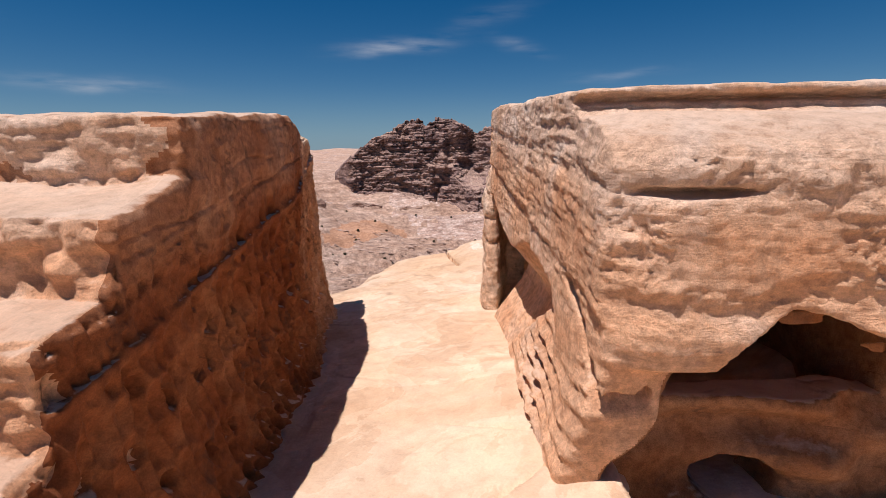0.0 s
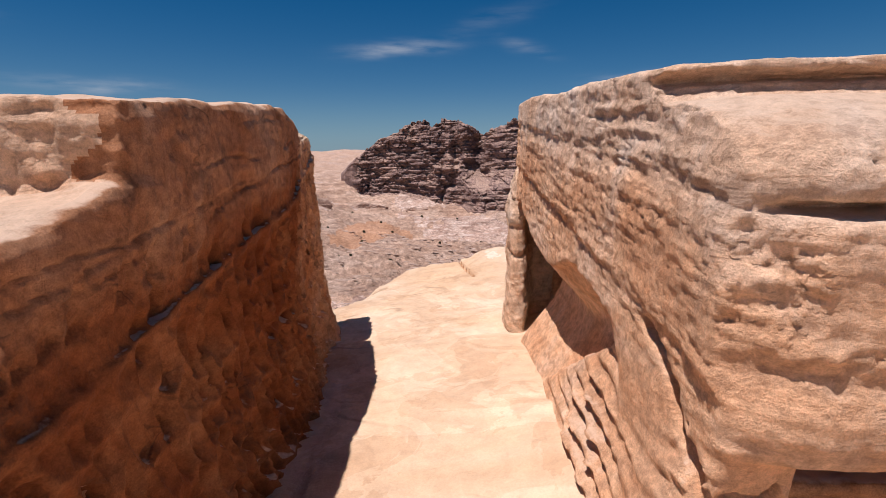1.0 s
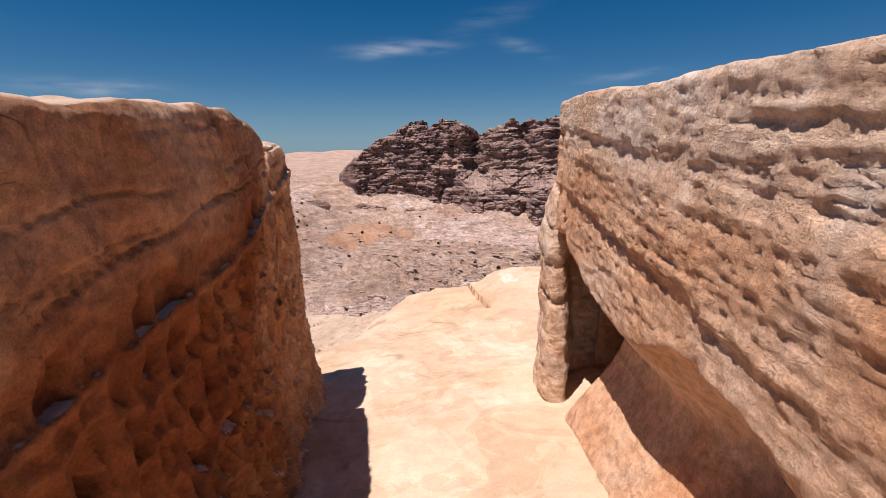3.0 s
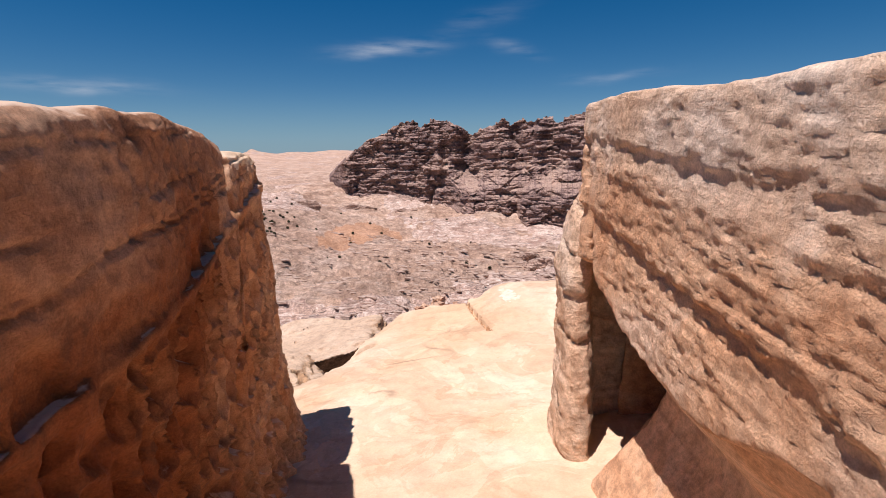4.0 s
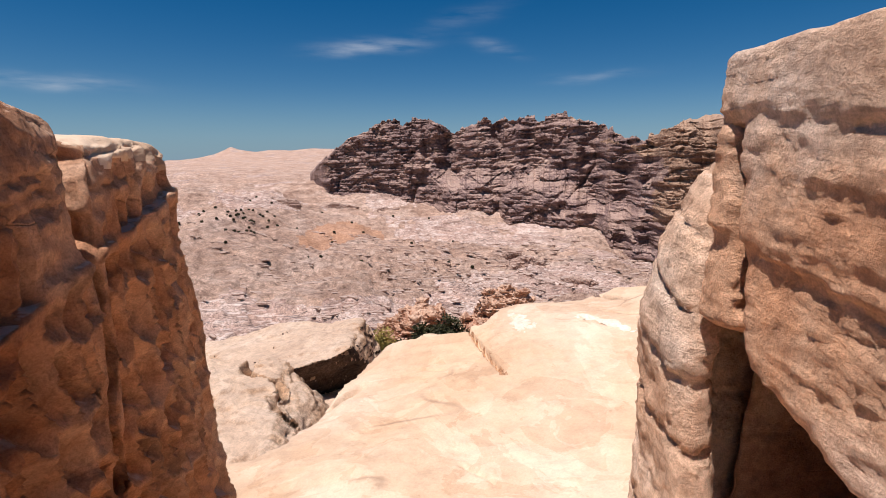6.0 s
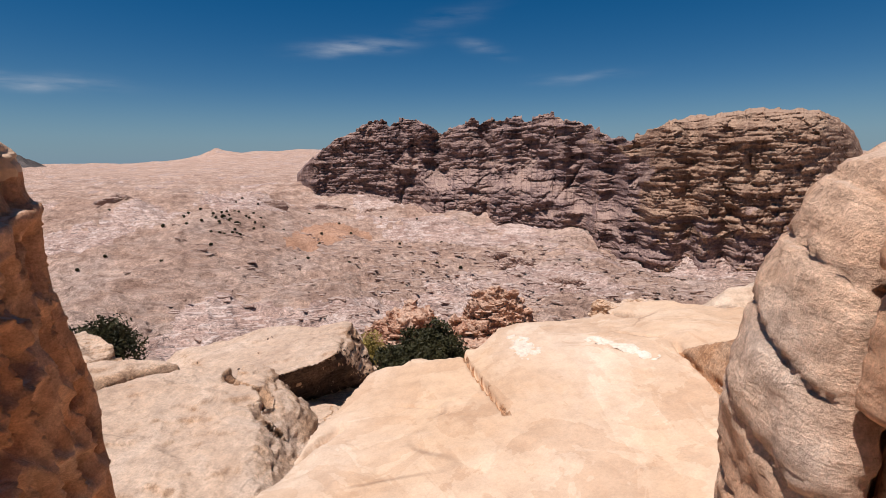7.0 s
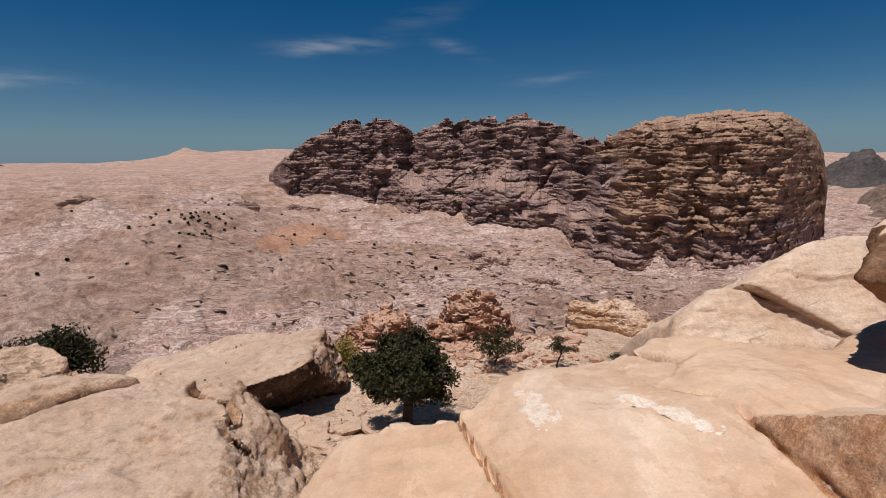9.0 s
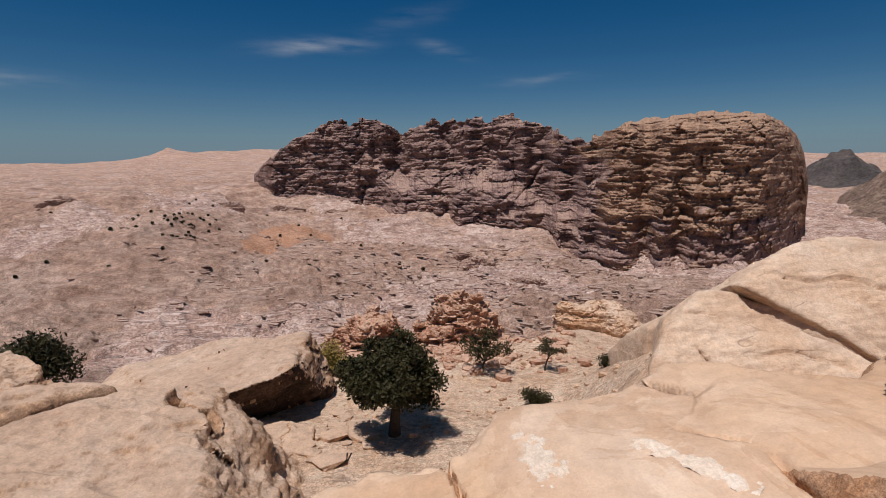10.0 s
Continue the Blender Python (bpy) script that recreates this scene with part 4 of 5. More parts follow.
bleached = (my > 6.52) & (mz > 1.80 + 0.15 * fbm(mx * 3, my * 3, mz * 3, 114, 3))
# steps take paler stone for the sun, the passage face darker for shade
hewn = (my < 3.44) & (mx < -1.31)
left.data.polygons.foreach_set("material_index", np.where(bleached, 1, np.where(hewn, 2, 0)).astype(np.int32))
tagged(left, "weathered orange sandstone wall with honeycomb pits and hewn steps", "rock wall", kind="structure")


def near_hollow(x, y, z):
    """The cave under the near end: a pointed arch with a deep dark recess above and a hole at its foot."""
    left = np.interp(z, (-0.5, 0.05, 0.36, 0.66, 0.84, 0.97, 1.2), (0.72, 0.90, 1.16, 1.31, 1.49, 1.62, 1.75)).astype(np.float32)
    roof = np.interp(x, (1.2, 1.62, 1.88, 2.09, 3.2), (1.10, 0.98, 0.92, 0.86, 0.70)).astype(np.float32)
    wob = 0.03 * vnoise(x * 4, y * 4, z * 4, 119)
    mouth = np.maximum(np.maximum((left - x) * 0.8, z - roof), x - 2.75) + wob
    back = y - (3.52 + 0.0 * z + 0.10 * vnoise(x * 2, z * 6, 0.0, 113) - 0.15 * step(x, 1.8, 2.2) * (1 - step(z, 0.15, 0.35)))
    hole = ball(x, y, z, (1.72, 3.6, -0.17), (0.24, 0.6, 0.16))
    sill = np.maximum(np.maximum(3.45 - y, y - 5.3), np.maximum(np.maximum(z - roof, 0.37 + 0.03 * vnoise(x * 4, 0.0, 0.0, 157) - z - 4.0 * np.clip(y - 3.72, 0, 0.3)), np.maximum(left + 0.02 - x, x - 2.5)))
    return np.minimum(np.minimum(np.maximum(mouth, back), hole), sill + 0.5 * wob)


LOWER_LIP = ((3.2, 0.70), (4.2, 0.90), (4.84, 1.02), (5.27, 0.90), (5.67, 0.92), (6.05, 1.02), (6.4, 1.17))


def niche_hollow(x, y, z):
    side = np.interp(z, (0.0, 0.60, 0.74, 0.97, 1.18, 1.4), (6.34, 6.22, 6.22, 6.29, 6.43, 6.55)).astype(np.float32)
    return np.maximum(np.maximum((side - y) * 0.8, y - 7.05), np.maximum(x - 2.9, z - 1.26 + 0.2 * np.clip(x - 0.9, 0, 1)))


def right_solid(x, y, z):
    wob = 0.05 * vnoise(x * 1.5, y * 1.5, z * 1.5, 110)
    s = z - DIP * (y - 5.0)
    fx = 0.74 - 0.055 * (y - 4.0) + 0.06 * step(z, 1.3, 2.0) * (1 - step(y, 3.6, 5.0)) + 0.015 * vnoise(0.0, y * 1.0, z * 1.5, 111)
    # long lips of hard beds over hollowed ones
    for lip, out, deep, soft in ((1.79, 0.010, 0.030, 0.045), (1.60, 0.004, 0.012, 0.03)):
        t = lip + 0.018 * vnoise(y * 1.3, 0.0, lip * 3, 114) - s
        keep = 0.55 + 0.45 * step(vnoise(y * 0.9, 0.0, lip * 7, 115), -0.5, 0.3)
        fx = fx + np.where(t > 0, deep * np.exp(-np.abs(t) / soft) * np.clip(t / 0.012, 0, 1), -out * np.exp(-np.abs(t) / 0.12)) * keep
    # the great lip that sweeps down from the pillar to the near corner
    t = 1.575 + 0.195 * (y - 6.5) + 0.03 * vnoise(y * 1.6, 0.0, 0.0, 162) - z
    fx = fx + np.where(t > 0, 0.020 * np.exp(-t / 0.12) * np.clip(t / 0.012, 0, 1), -0.012 * np.exp(t / 0.10)) * (0.6 + 0.4 * step(vnoise(y * 1.1, 0.0, 4.0, 164), -0.4, 0.3))
    # the swept hollow under the lowest bed
    lip = np.interp(y, *zip(*LOWER_LIP)).astype(np.float32) - z
    fx = fx + (0.07 * step(lip, 0.0, 0.03) + 0.26 * step(lip, 0.0, 0.40) - 0.36 * step(0.62 - z, 0.0, 0.75)) * step(y, 3.9, 4.5)
    face = fx - x
    top = z - (2.045 + 0.061 * (y - 4.0) + 0.02 * (x - 0.8)) - 0.02 * vnoise(x * 1.5, y * 1.5, 0.0, 112)
    ledge = 1.015 + 0.11 * step(x, 1.38, 1.68) + 0.02 * vnoise(x * 3, 0.0, 0.0, 118)
    front = (3.06 + 0.85 * np.clip((z - 1.60) / 0.40, 0, 1) ** 2 + 0.025 * (1 - step(z - ledge, -0.012, 0.012)) - 0.06 * np.exp(-((z - 0.82) / 0.12) ** 2) + 0.26 * (1 - step(z, 0.62, 0.67)) - 0.06 * np.clip(x - 1.0, 0, 3) + 0.55 * np.clip(1.05 - x, 0, 1) + 0.7 * wob) - y
    # the cap bed stands forward again above a dark seam
    front = front + 0.16 * np.exp(-((z - 1.90) / 0.025) ** 2) - 0.26 * step(z, 1.97, 2.0)
    end = (y - (6.66 + 0.85 * np.clip(x - 0.68, 0, 3) + 0.06 * (2.0 - z)) - 0.6 * wob) * 0.8
    d = smax(smax(face, end, 0.03), smax(front * 0.8, top, 0.03), 0.03)
    # the sloping, fluted foot of the wall
    blade = (z - 0.10 * y) * 8.5 + 0.5 * vnoise(0.0, y * 2.2, z * 2, 116)
    saw = blade - np.floor(blade)
    fl = 0.11 * (np.where(saw > 0.2, (1 - saw) / 0.8, saw / 0.2) - 0.5) * (0.4 + step(vnoise(0.0, y * 1.4, z * 1.2, 117), -0.5, 0.2))
    crest = 0.86 - 0.62 * np.clip(y - 4.0, 0, 2)
    ramp = smax(smax((0.64 + 0.26 * np.clip(z, -0.3, 1) - 0.8 * fl - x) * 0.9, (z - crest) * 0.8, 0.06), smax(3.22 + 0.20 * (0.4 - z) + wob - y, y - 5.7, 0.1), 0.06)
    ramp = smax(ramp, x - 1.15, 0.1)
    d = smin(d, ramp, 0.02)
    # dark cleft between the fluted foot and the chin of the near corner
    cut = np.abs(z - 0.86 - 1.0 * (y - 3.60) + 0.05 * vnoise(x * 4, y * 5, z * 5, 167)) * 0.7 - 0.035
    d = np.maximum(d, -np.maximum(np.maximum(cut, x - 1.08), np.maximum(y - 3.95, z - 0.98)))
    d = smax(d, -near_hollow(x, y, z), 0.03)
    # a slit under a bed on the near face
    d = smax(d, -ball(x, y, z, (1.12, 3.02, 1.505), (0.34, 0.20, 0.032)), 0.02)
    # niche behind the pillar
    d = smax(d, -niche_hollow(x, y, z), 0.03)
    joint = np.maximum(np.abs(y - 6.50 - 0.12 * (z - 1.3)) - 0.03, np.maximum(x - 0.78, np.maximum(1.1 - z, z - 1.95)))
    return np.maximum(d, -joint)


def right_relief(v, n):
    x, y, z = v.T
    up = step(n[:, 2], 0.5, 0.85)
    s = z - DIP * (y - 5.0)
    lip = np.interp(y, *zip(*LOWER_LIP)) - z
    smooth = step(lip, -0.02, 0.02)
    front = step(-n[:, 1], 0.45, 0.8)
    wall = (1 - up) * (1 - smooth)
    r = 0.009 * fbm(x * 2.6, y * 2.6, z * 2.6, 120, 4, 0.5)
    # fine laminae, broken along their length
    for pitch, amp, seed in ((0.075, 0.0065, 137), (0.032, 0.005, 139)):
        q = (s + 0.02 * vnoise(x * 3, y * 3, z * 3, seed) + 0.006 * vnoise(x * 11, y * 11, z * 11, seed + 1)) / pitch
        r = r + wall * amp * (q - np.floor(q) - 0.5) * step(vnoise(y * 2.1, s * 6, x * 2.1, seed + 2), -0.1, 0.4)
    # small ledges hung with drip-like teeth near the top
    lev = s / 0.12 + 0.3 * vnoise(y * 2, x * 2, 0.0, 127)
    saw = lev - np.floor(lev)
    tooth = vnoise(y * 9 + 31 * np.floor(lev), np.floor(lev), x * 9, 122) * 0.5 + 0.5
    band = (1 - front) * step(s, 1.42, 1.60) * (1 - step(s, 2.0, 2.1)) * step(vnoise(y * 1.2, s * 2, 0.0, 128), -0.3, 0.2) * (1 - step(y, 4.4, 4.9)) * step(y, 3.5, 3.9)
    r = r - wall * band * 0.012 * (1 - step(saw, 1 - 0.6 * tooth - 0.15, 1.05 - 0.6 * tooth))
    # grit drawn out along the beds
    grit = vnoise(x * 6, y * 6, s * 38, 129) + 0.8 * vnoise(x * 18, y * 18, s * 60, 119)
    hard = 0.35 + 0.65 * step(vnoise(x * 1.7, y * 1.7, z * 2.5, 118), -0.4, 0.3)
    r = r + 0.0045 * grit * wall * hard * (1 - 0.4 * front)
    # ragged flakes, in patches
    flaky = step(vnoise(x * 1.3, y * 1.3, s * 3.5, 195), -0.35, 0.25)
    r = r + wall * (0.4 + 0.6 * flaky) * (0.0032 * chips(x * 7, y * 7, s * 24, 197) + 0.0030 * chips(x * 17, y * 17, s * 45, 198))
    spall = fbm(x * 3.1, y * 3.1, s * 8, 123, 4, 0.6)
    r = r - 0.0035 * wall * step(spall, 0.28, 0.36) * (1 - 0.5 * front)
    rough = front * wall * step(vnoise(x * 1.4, 0.0, z * 2.4, 158), -0.15, 0.2) * (1 - step(z, 1.65, 1.8)) * step(z, 0.98, 1.06)
    r = r + rough * (0.020 * fbm(x * 9, y * 9, z * 14, 160, 5, 0.62) - 0.016 * step(fbm(x * 4, y * 4, z * 7, 161, 4, 0.6), 0.35, 0.42))
    return r + 0.004 * fbm(x * 11, y * 11, z * 13, 125, 3)


right = carved("rock_wall_right", right_solid, (0.35, 2.4, -0.5), (4.0, 8.2, 2.6), 0.0275, right_relief, pale_mat, fine=((0, 0, -0.46), (9, 9, 9)))
# orange stone inside the hollow and niche, darkened to carry their shade
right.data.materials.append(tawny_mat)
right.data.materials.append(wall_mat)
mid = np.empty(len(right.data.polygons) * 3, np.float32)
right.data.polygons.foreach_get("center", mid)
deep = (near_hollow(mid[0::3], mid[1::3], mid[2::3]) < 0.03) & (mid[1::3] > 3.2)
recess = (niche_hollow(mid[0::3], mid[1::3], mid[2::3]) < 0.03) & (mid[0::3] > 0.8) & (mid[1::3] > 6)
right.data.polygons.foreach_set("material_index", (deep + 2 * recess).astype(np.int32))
tagged(right, "tan layered sandstone wall with an undercut hollow beneath", "rock wall", kind="structure")


def pillar_solid(x, y, z):
    wob = 0.04 * vnoise(x * 2, y * 2, z * 2, 130)
    fx = 0.505 + 0.03 * z + 0.22 * np.clip((z - 1.15) / 0.75, 0, 1) ** 2 + 0.03 * vnoise(0.0, 0.0, z * 3.5, 131)
    near = 6.58 + 0.10 * z + 0.25 * np.clip(x - 0.6, 0, 2) + 0.45 * step(x, 0.66, 0.84) * (1 - step(z, 1.15, 1.25))
    far = 7.25 + 0.45 * np.clip(x - 0.6, 0, 3) - 0.25 * np.clip(z - 1.2, 0, 1)
    d = smax(smax(fx - x, (near - y) * 0.9, 0.12), (y - far - wob) * 0.8, 0.22)
    return smax(d, z - 1.90 - 0.10 * (x - 0.8) - wob, 0.16)


def pillar_relief(v, n):
    x, y, z = v.T
    r = 0.014 * fbm(x * 4, y * 4, z * 4, 133, 4) + 0.006 * beds(v, 0.3, 0.20, 134, 0.05) + 0.008 * fbm(x * 14, y * 14, z * 14, 135, 3)
    t = (z + 0.35 * (x - 0.6) - 0.30 * (y - 6.9) + 0.10 * vnoise(x * 2.5, y * 2.5, z * 1.5, 132)) / 0.27
    c = np.abs(t - np.round(t)) * 0.27
    r = r + 0.007 * vnoise(x * 30, y * 30, z * 44, 140)
    return r - 0.022 * (1 - step(c, 0.003, 0.022)) * (1 - step(n[:, 2], 0.6, 0.9)) * step(vnoise(np.round(t) * 7.7, x * 2, y * 2, 136), -0.6, 0.0)


pillar = carved("rock_pillar", pillar_solid, (0.25, 6.3, -0.5), (3.0, 8.8, 2.2), 0.021, pillar_relief, pillar_mat)
tagged(pillar, "tan banded sandstone pillar ending the cut passage", "rock pillar", kind="structure")


# ---- rocks on and below the ledge ----
def boulder(label, center, size, h, seed, material, yaw=0.0, tilt=(0.0, 0.0), under=0.0, power=3.2, cuts=6, sharp=0.05, relief=0.06, pitch=0.25, dip=0.1, fissures=0.5, lump=0.16, chip=0.5, category="boulder", name="boulder", group=""):
    """A block cut by random planes, with layered relief and fissures. center: middle of its foot; size: its extent; under: how far its
    near side leans back at the foot; tilt: slope of its top along x and y."""
    rnd = random.Random(seed)
    cx, cy, cz = center
    sx, sy, sz = size[0] / 2, size[1] / 2, size[2]
    ca, sa = math.cos(radians(yaw)), math.sin(radians(yaw))
    planes = []
    for k in range(cuts):
        a = rnd.uniform(0, 2 * math.pi)
        e = rnd.uniform(-0.2, 0.75)
        planes.append((math.cos(a) * math.cos(e), math.sin(a) * math.cos(e), math.sin(e), rnd.uniform(0.70, 0.95)))
    big = max(sx, sy, sz)

    def f(x, y, z):
        px, py = ((x - cx) * ca + (y - cy) * sa) / sx, ((y - cy) * ca - (x - cx) * sa) / sy
        pz = (z - cz) / sz - tilt[0] * px - tilt[1] * py
        w = lump * vnoise(px * 1.7, py * 1.7, pz * 1.7, seed) + 0.35 * lump * vnoise(px * 5, py * 5, pz * 5, seed + 9)
        py = py - under * np.clip(1 - pz, 0, 1) * (py < 0)
        d = (np.abs(px) ** power + np.abs(py) ** power + np.maximum(pz, 0) ** power) ** (1 / power) - 1 + w
        for a, b, c, t in planes:
            d = smax(d, a * px + b * py + c * pz - t, sharp)
        return d * min(sx, sy, sz) * 0.7

    def rel(v, n):
        x, y, z = (v / big).T
        up = step(n[:, 2], 0.6, 0.95)
        r = 0.5 * fbm(x * 3, y * 3, z * 3, seed + 1, 5, 0.58) + 0.7 * beds(v / big, dip, pitch, seed + 2, 0.06) * (1 - 0.75 * up)
        c = np.abs(fbm(x * 1.6, y * 1.6, z * 2.4, seed + 3, 3))
        r = r - fissures * 1.3 * (1 - step(c, 0.0, 0.05)) * step(vnoise(x * 2, y * 2, z * 2, seed + 4), -0.3, 0.2)
        k = 3.2 / pitch * 0.25
        r = r + chip * (0.55 * chips(x * k, y * k, z * k * 1.8, seed + 5) + 0.35 * chips(x * k * 2.6, y * k * 2.6, z * k * 4, seed + 6)) * (1 - 0.6 * up)
        return big * relief * r

    m = 1.35
    ob = carved(name, f, (cx - max(sx, sy * abs(sa)) * m, cy - max(sy, sx * abs(sa)) * m, cz - 0.25 * sz), (cx + max(sx, sy * abs(sa)) * m, cy + max(sy, sx * abs(sa)) * m, cz + sz * (1.35 + abs(tilt[0]) + abs(tilt[1]))), h, rel, material, None, h < 0.06)
    return tagged(ob, label, category, group)


def wedge_solid(x, y, z):
    wob = 0.05 * vnoise(x * 2, y * 2, z * 2, 141)
    run = np.clip(9.95 - y, 0, 3)
    side = (1.98 - 0.14 * run + 0.45 * (z - 0.15) + 0.05 * np.exp(-((z - 0.13) / 0.035) ** 2) + 0.4 * wob - x) * 0.9
    top = (z - 0.16 - 0.50 * np.clip(run, 0, 1.9) - 0.05 * (x - 2.2) - 0.5 * wob) * 0.85
    back = (y - 10.3 - 0.45 * (x - 2.0) - wob) * 0.7
    return smax(smax(side, top, 0.03), np.maximum(np.maximum(back, x - 6.3), 8.0 + 0.9 * (x - 2.2) * 0.5 - y), 0.10)


def wedge_relief(v, n):
    x, y, z = v.T
    side = step(-n[:, 0], 0.3, 0.7)
    return 0.012 * fbm(x * 4, y * 4, z * 4, 142, 4) + side * (0.012 * fbm(x * 9, y * 9, z * 9, 143, 4) + 0.008 * beds(v, 0.3, 0.06, 144))


wedge = carved("rock_block", wedge_solid, (1.4, 7.6, -0.3), (6.6, 12.4, 1.5), 0.034, wedge_relief, slab_mat)
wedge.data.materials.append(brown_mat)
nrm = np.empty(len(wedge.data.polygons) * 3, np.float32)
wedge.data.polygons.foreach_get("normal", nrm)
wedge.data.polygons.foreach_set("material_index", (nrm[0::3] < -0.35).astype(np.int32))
tagged(wedge, "raised cream sandstone block with a rough brown broken side", "rock block")


def overhang_solid(x, y, z):
    w = 0.05 * vnoise(x * 2.2, y * 2.2, z * 2.2, 145) + 0.02 * vnoise(x * 6, y * 6, z * 7, 139)
    under = np.clip(1.0 - z, 0, 1)
    lean = np.clip(z - 1.0, 0, 1)
    left_side = 3.06 + 0.35 * lean + 1.35 * under + 1.2 * np.clip(y - 10.3, 0, 2) + 0.3 * np.clip(10.3 - y, 0, 1) - x
    near_side = 9.95 + 0.3 * lean + 1.0 * under - y
    d = smax(smax(left_side * 0.7, near_side * 0.8, 0.08), z - np.minimum(1.08 + 0.38 * (x - 3.1), 1.55), 0.10)
    return smax(d, np.maximum(y - 11.6, x - 6.1), 0.1) + w


def overhang_relief(v, n):
    x, y, z = v.T
    return 0.035 * fbm(x * 4, y * 4, z * 6, 146, 5, 0.6) + 0.012 * chips(x * 5, y * 5, z * 8, 163) * (1 - step(n[:, 2], 0.3, 0.8)) + 0.007 * beds(v, 0.1, 0.09, 147) * (1 - step(n[:, 2], 0.3, 0.8))


overhang = carved("boulder", overhang_solid, (2.7, 9.4, -0.2), (6.4, 11.9, 2.1), 0.04, overhang_relief, slab_mat)
# umber sides and foot: brown stone with the undercut's shade in its colour
overhang.data.materials.append(shaded_umber_mat)
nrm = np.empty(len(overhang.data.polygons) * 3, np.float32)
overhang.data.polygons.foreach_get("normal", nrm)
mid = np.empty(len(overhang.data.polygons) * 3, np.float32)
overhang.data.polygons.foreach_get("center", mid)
shaded_below = 1.30 + 0.16 * fbm(mid[0::3] * 2.5, mid[1::3] * 2.5, mid[2::3] * 2.5, 158, 4)
overhang.data.polygons.foreach_set("material_index", ((nrm[2::3] < 0.6) | (mid[2::3] < shaded_below)).astype(np.int32))
tagged(overhang, "overhanging buff sandstone boulder with a bleached top", "boulder")


def pale_solid(x, y, z):
    w = 0.5 * vnoise(x * 0.16, y * 0.16, z * 0.2, 170) + 0.16 * vnoise(x * 0.6, y * 0.6, z * 0.7, 171)
    top = -11.6 - 0.05 * (x + 15) - 0.075 * (38 - y) - 0.010 * np.clip(34 - y, 0, 30) ** 2 - 0.02 * np.clip(-18 - x, 0, 20) ** 1.5
    back_side = 0.55 * (x + 18.0) - 0.83 * (y - 37.5) + 0.5 * vnoise(x * 0.35, y * 0.35, 0.0, 194)
    lump = step(-x, 14.0, 17.0)
    top = top + lump * (0.5 * step(-back_side, 0.1, 1.6) - 2.6 * np.exp(-(back_side / 0.30) ** 2))
    # the knobbly outer end falls away in broken steps
    out = x + 9.2 - 0.16 * (38 - y) - 0.7 * vnoise(y * 0.35, z * 0.3, 0.0, 172)
    fall = z - (-12.4 - 1.15 * out)
    d = smax((z - top - 0.5 * w) * 0.9, (fall - 0.9 * w) * 0.65, 0.5)
    back = y - 40.0 - 0.12 * (x + 12) - 0.5 * w
    d = smax(smax(d, back * 0.8, 0.6), np.maximum(-32 - x, 20 - y), 0.5)
    # cleft behind the knob at the end
    cleft = np.abs(0.75 * (x + 11.0) + 0.45 * (y - 37.5) + 0.8 * vnoise(y * 0.5, z * 0.5, 0.0, 173)) - 0.16 - 0.10 * (z + 13)
    return np.maximum(d, -np.maximum(cleft, np.maximum(33.2 - y, -15.2 - z)) * 0.8)


def pale_relief(v, n):
    x, y, z = v.T
    up = step(n[:, 2], 0.55, 0.9)
    end = step(x, -16.5, -10.5)
    r = 0.16 * fbm(x * 0.35, y * 0.35, z * 0.5, 174, 5, 0.55) + 0.05 * fbm(x * 1.7, y * 1.7, z * 2, 175, 4, 0.6)
    r = r + (0.45 + 0.55 * end) * (0.16 * chips(x * 0.8, y * 0.8, z * 1.2, 176) + 0.07 * chips(x * 2.1, y * 2.1, z * 3, 177)) * (1 - 0.3 * up)
    c = np.abs(fbm(x * 0.10 + 0.06 * y, y * 0.20, 0.0, 178, 3))
    r = r - 0.5 * (1 - step(c, 0.0, 0.03)) * step(vnoise(x * 0.2, y * 0.2, 0.0, 179), -0.2, 0.2)
    return r - 0.10 * step(fbm(x * 0.3, y * 0.4, 0.0, 180, 4), 0.15, 0.20) * up


pale_rock = carved("boulder", pale_solid, (-33, 19, -20), (-3.5, 43, -9.5), 0.19, pale_relief, boulder_mat)
tagged(pale_rock, "large pale weathered sandstone boulder with a knobbly broken end", "boulder")
boulder("rounded brown sandstone boulder with a deep crack", (-24.5, 41.5, -18.2), (13, 10, 7.0), 0.15, 204, boulder_mat, tilt=(-0.1, 0), power=4, cuts=6, relief=0.07, fissures=1.3, lump=0.10)
boulder("brown sandstone boulder behind the wall's end", (-34.0, 40.0, -18.0), (9, 9, 8.0), 0.2, 214, boulder_mat, power=3, cuts=6, relief=0.06)

def long_solid(x, y, z):
    w = 0.5 * vnoise(x * 0.22, y * 0.22, z * 0.3, 148) + 0.2 * vnoise(x * 0.7, y * 0.7, z * 0.9, 149)
    top = -13.9 + 0.12 * (x + 10.0) + 0.03 * (y - 48.0) - 0.03 * np.clip(-17.0 - x, 0, 12) ** 2
    front = 0.49 * (x + 10.6) - 0.87 * (y - 45.7) + 0.72 * (top - z) - 1.7
    d = smax(z - top - 0.6 * w, front + 0.5 * w, 0.35)
    return smax(smax(d, (x + 5.2 + 0.1 * (z + 16)) * 0.9 - 0.9 * w + 0.25 * (z + 16.5), 1.1), np.maximum(y - 55.3 - w, -23.5 - x), 0.8)


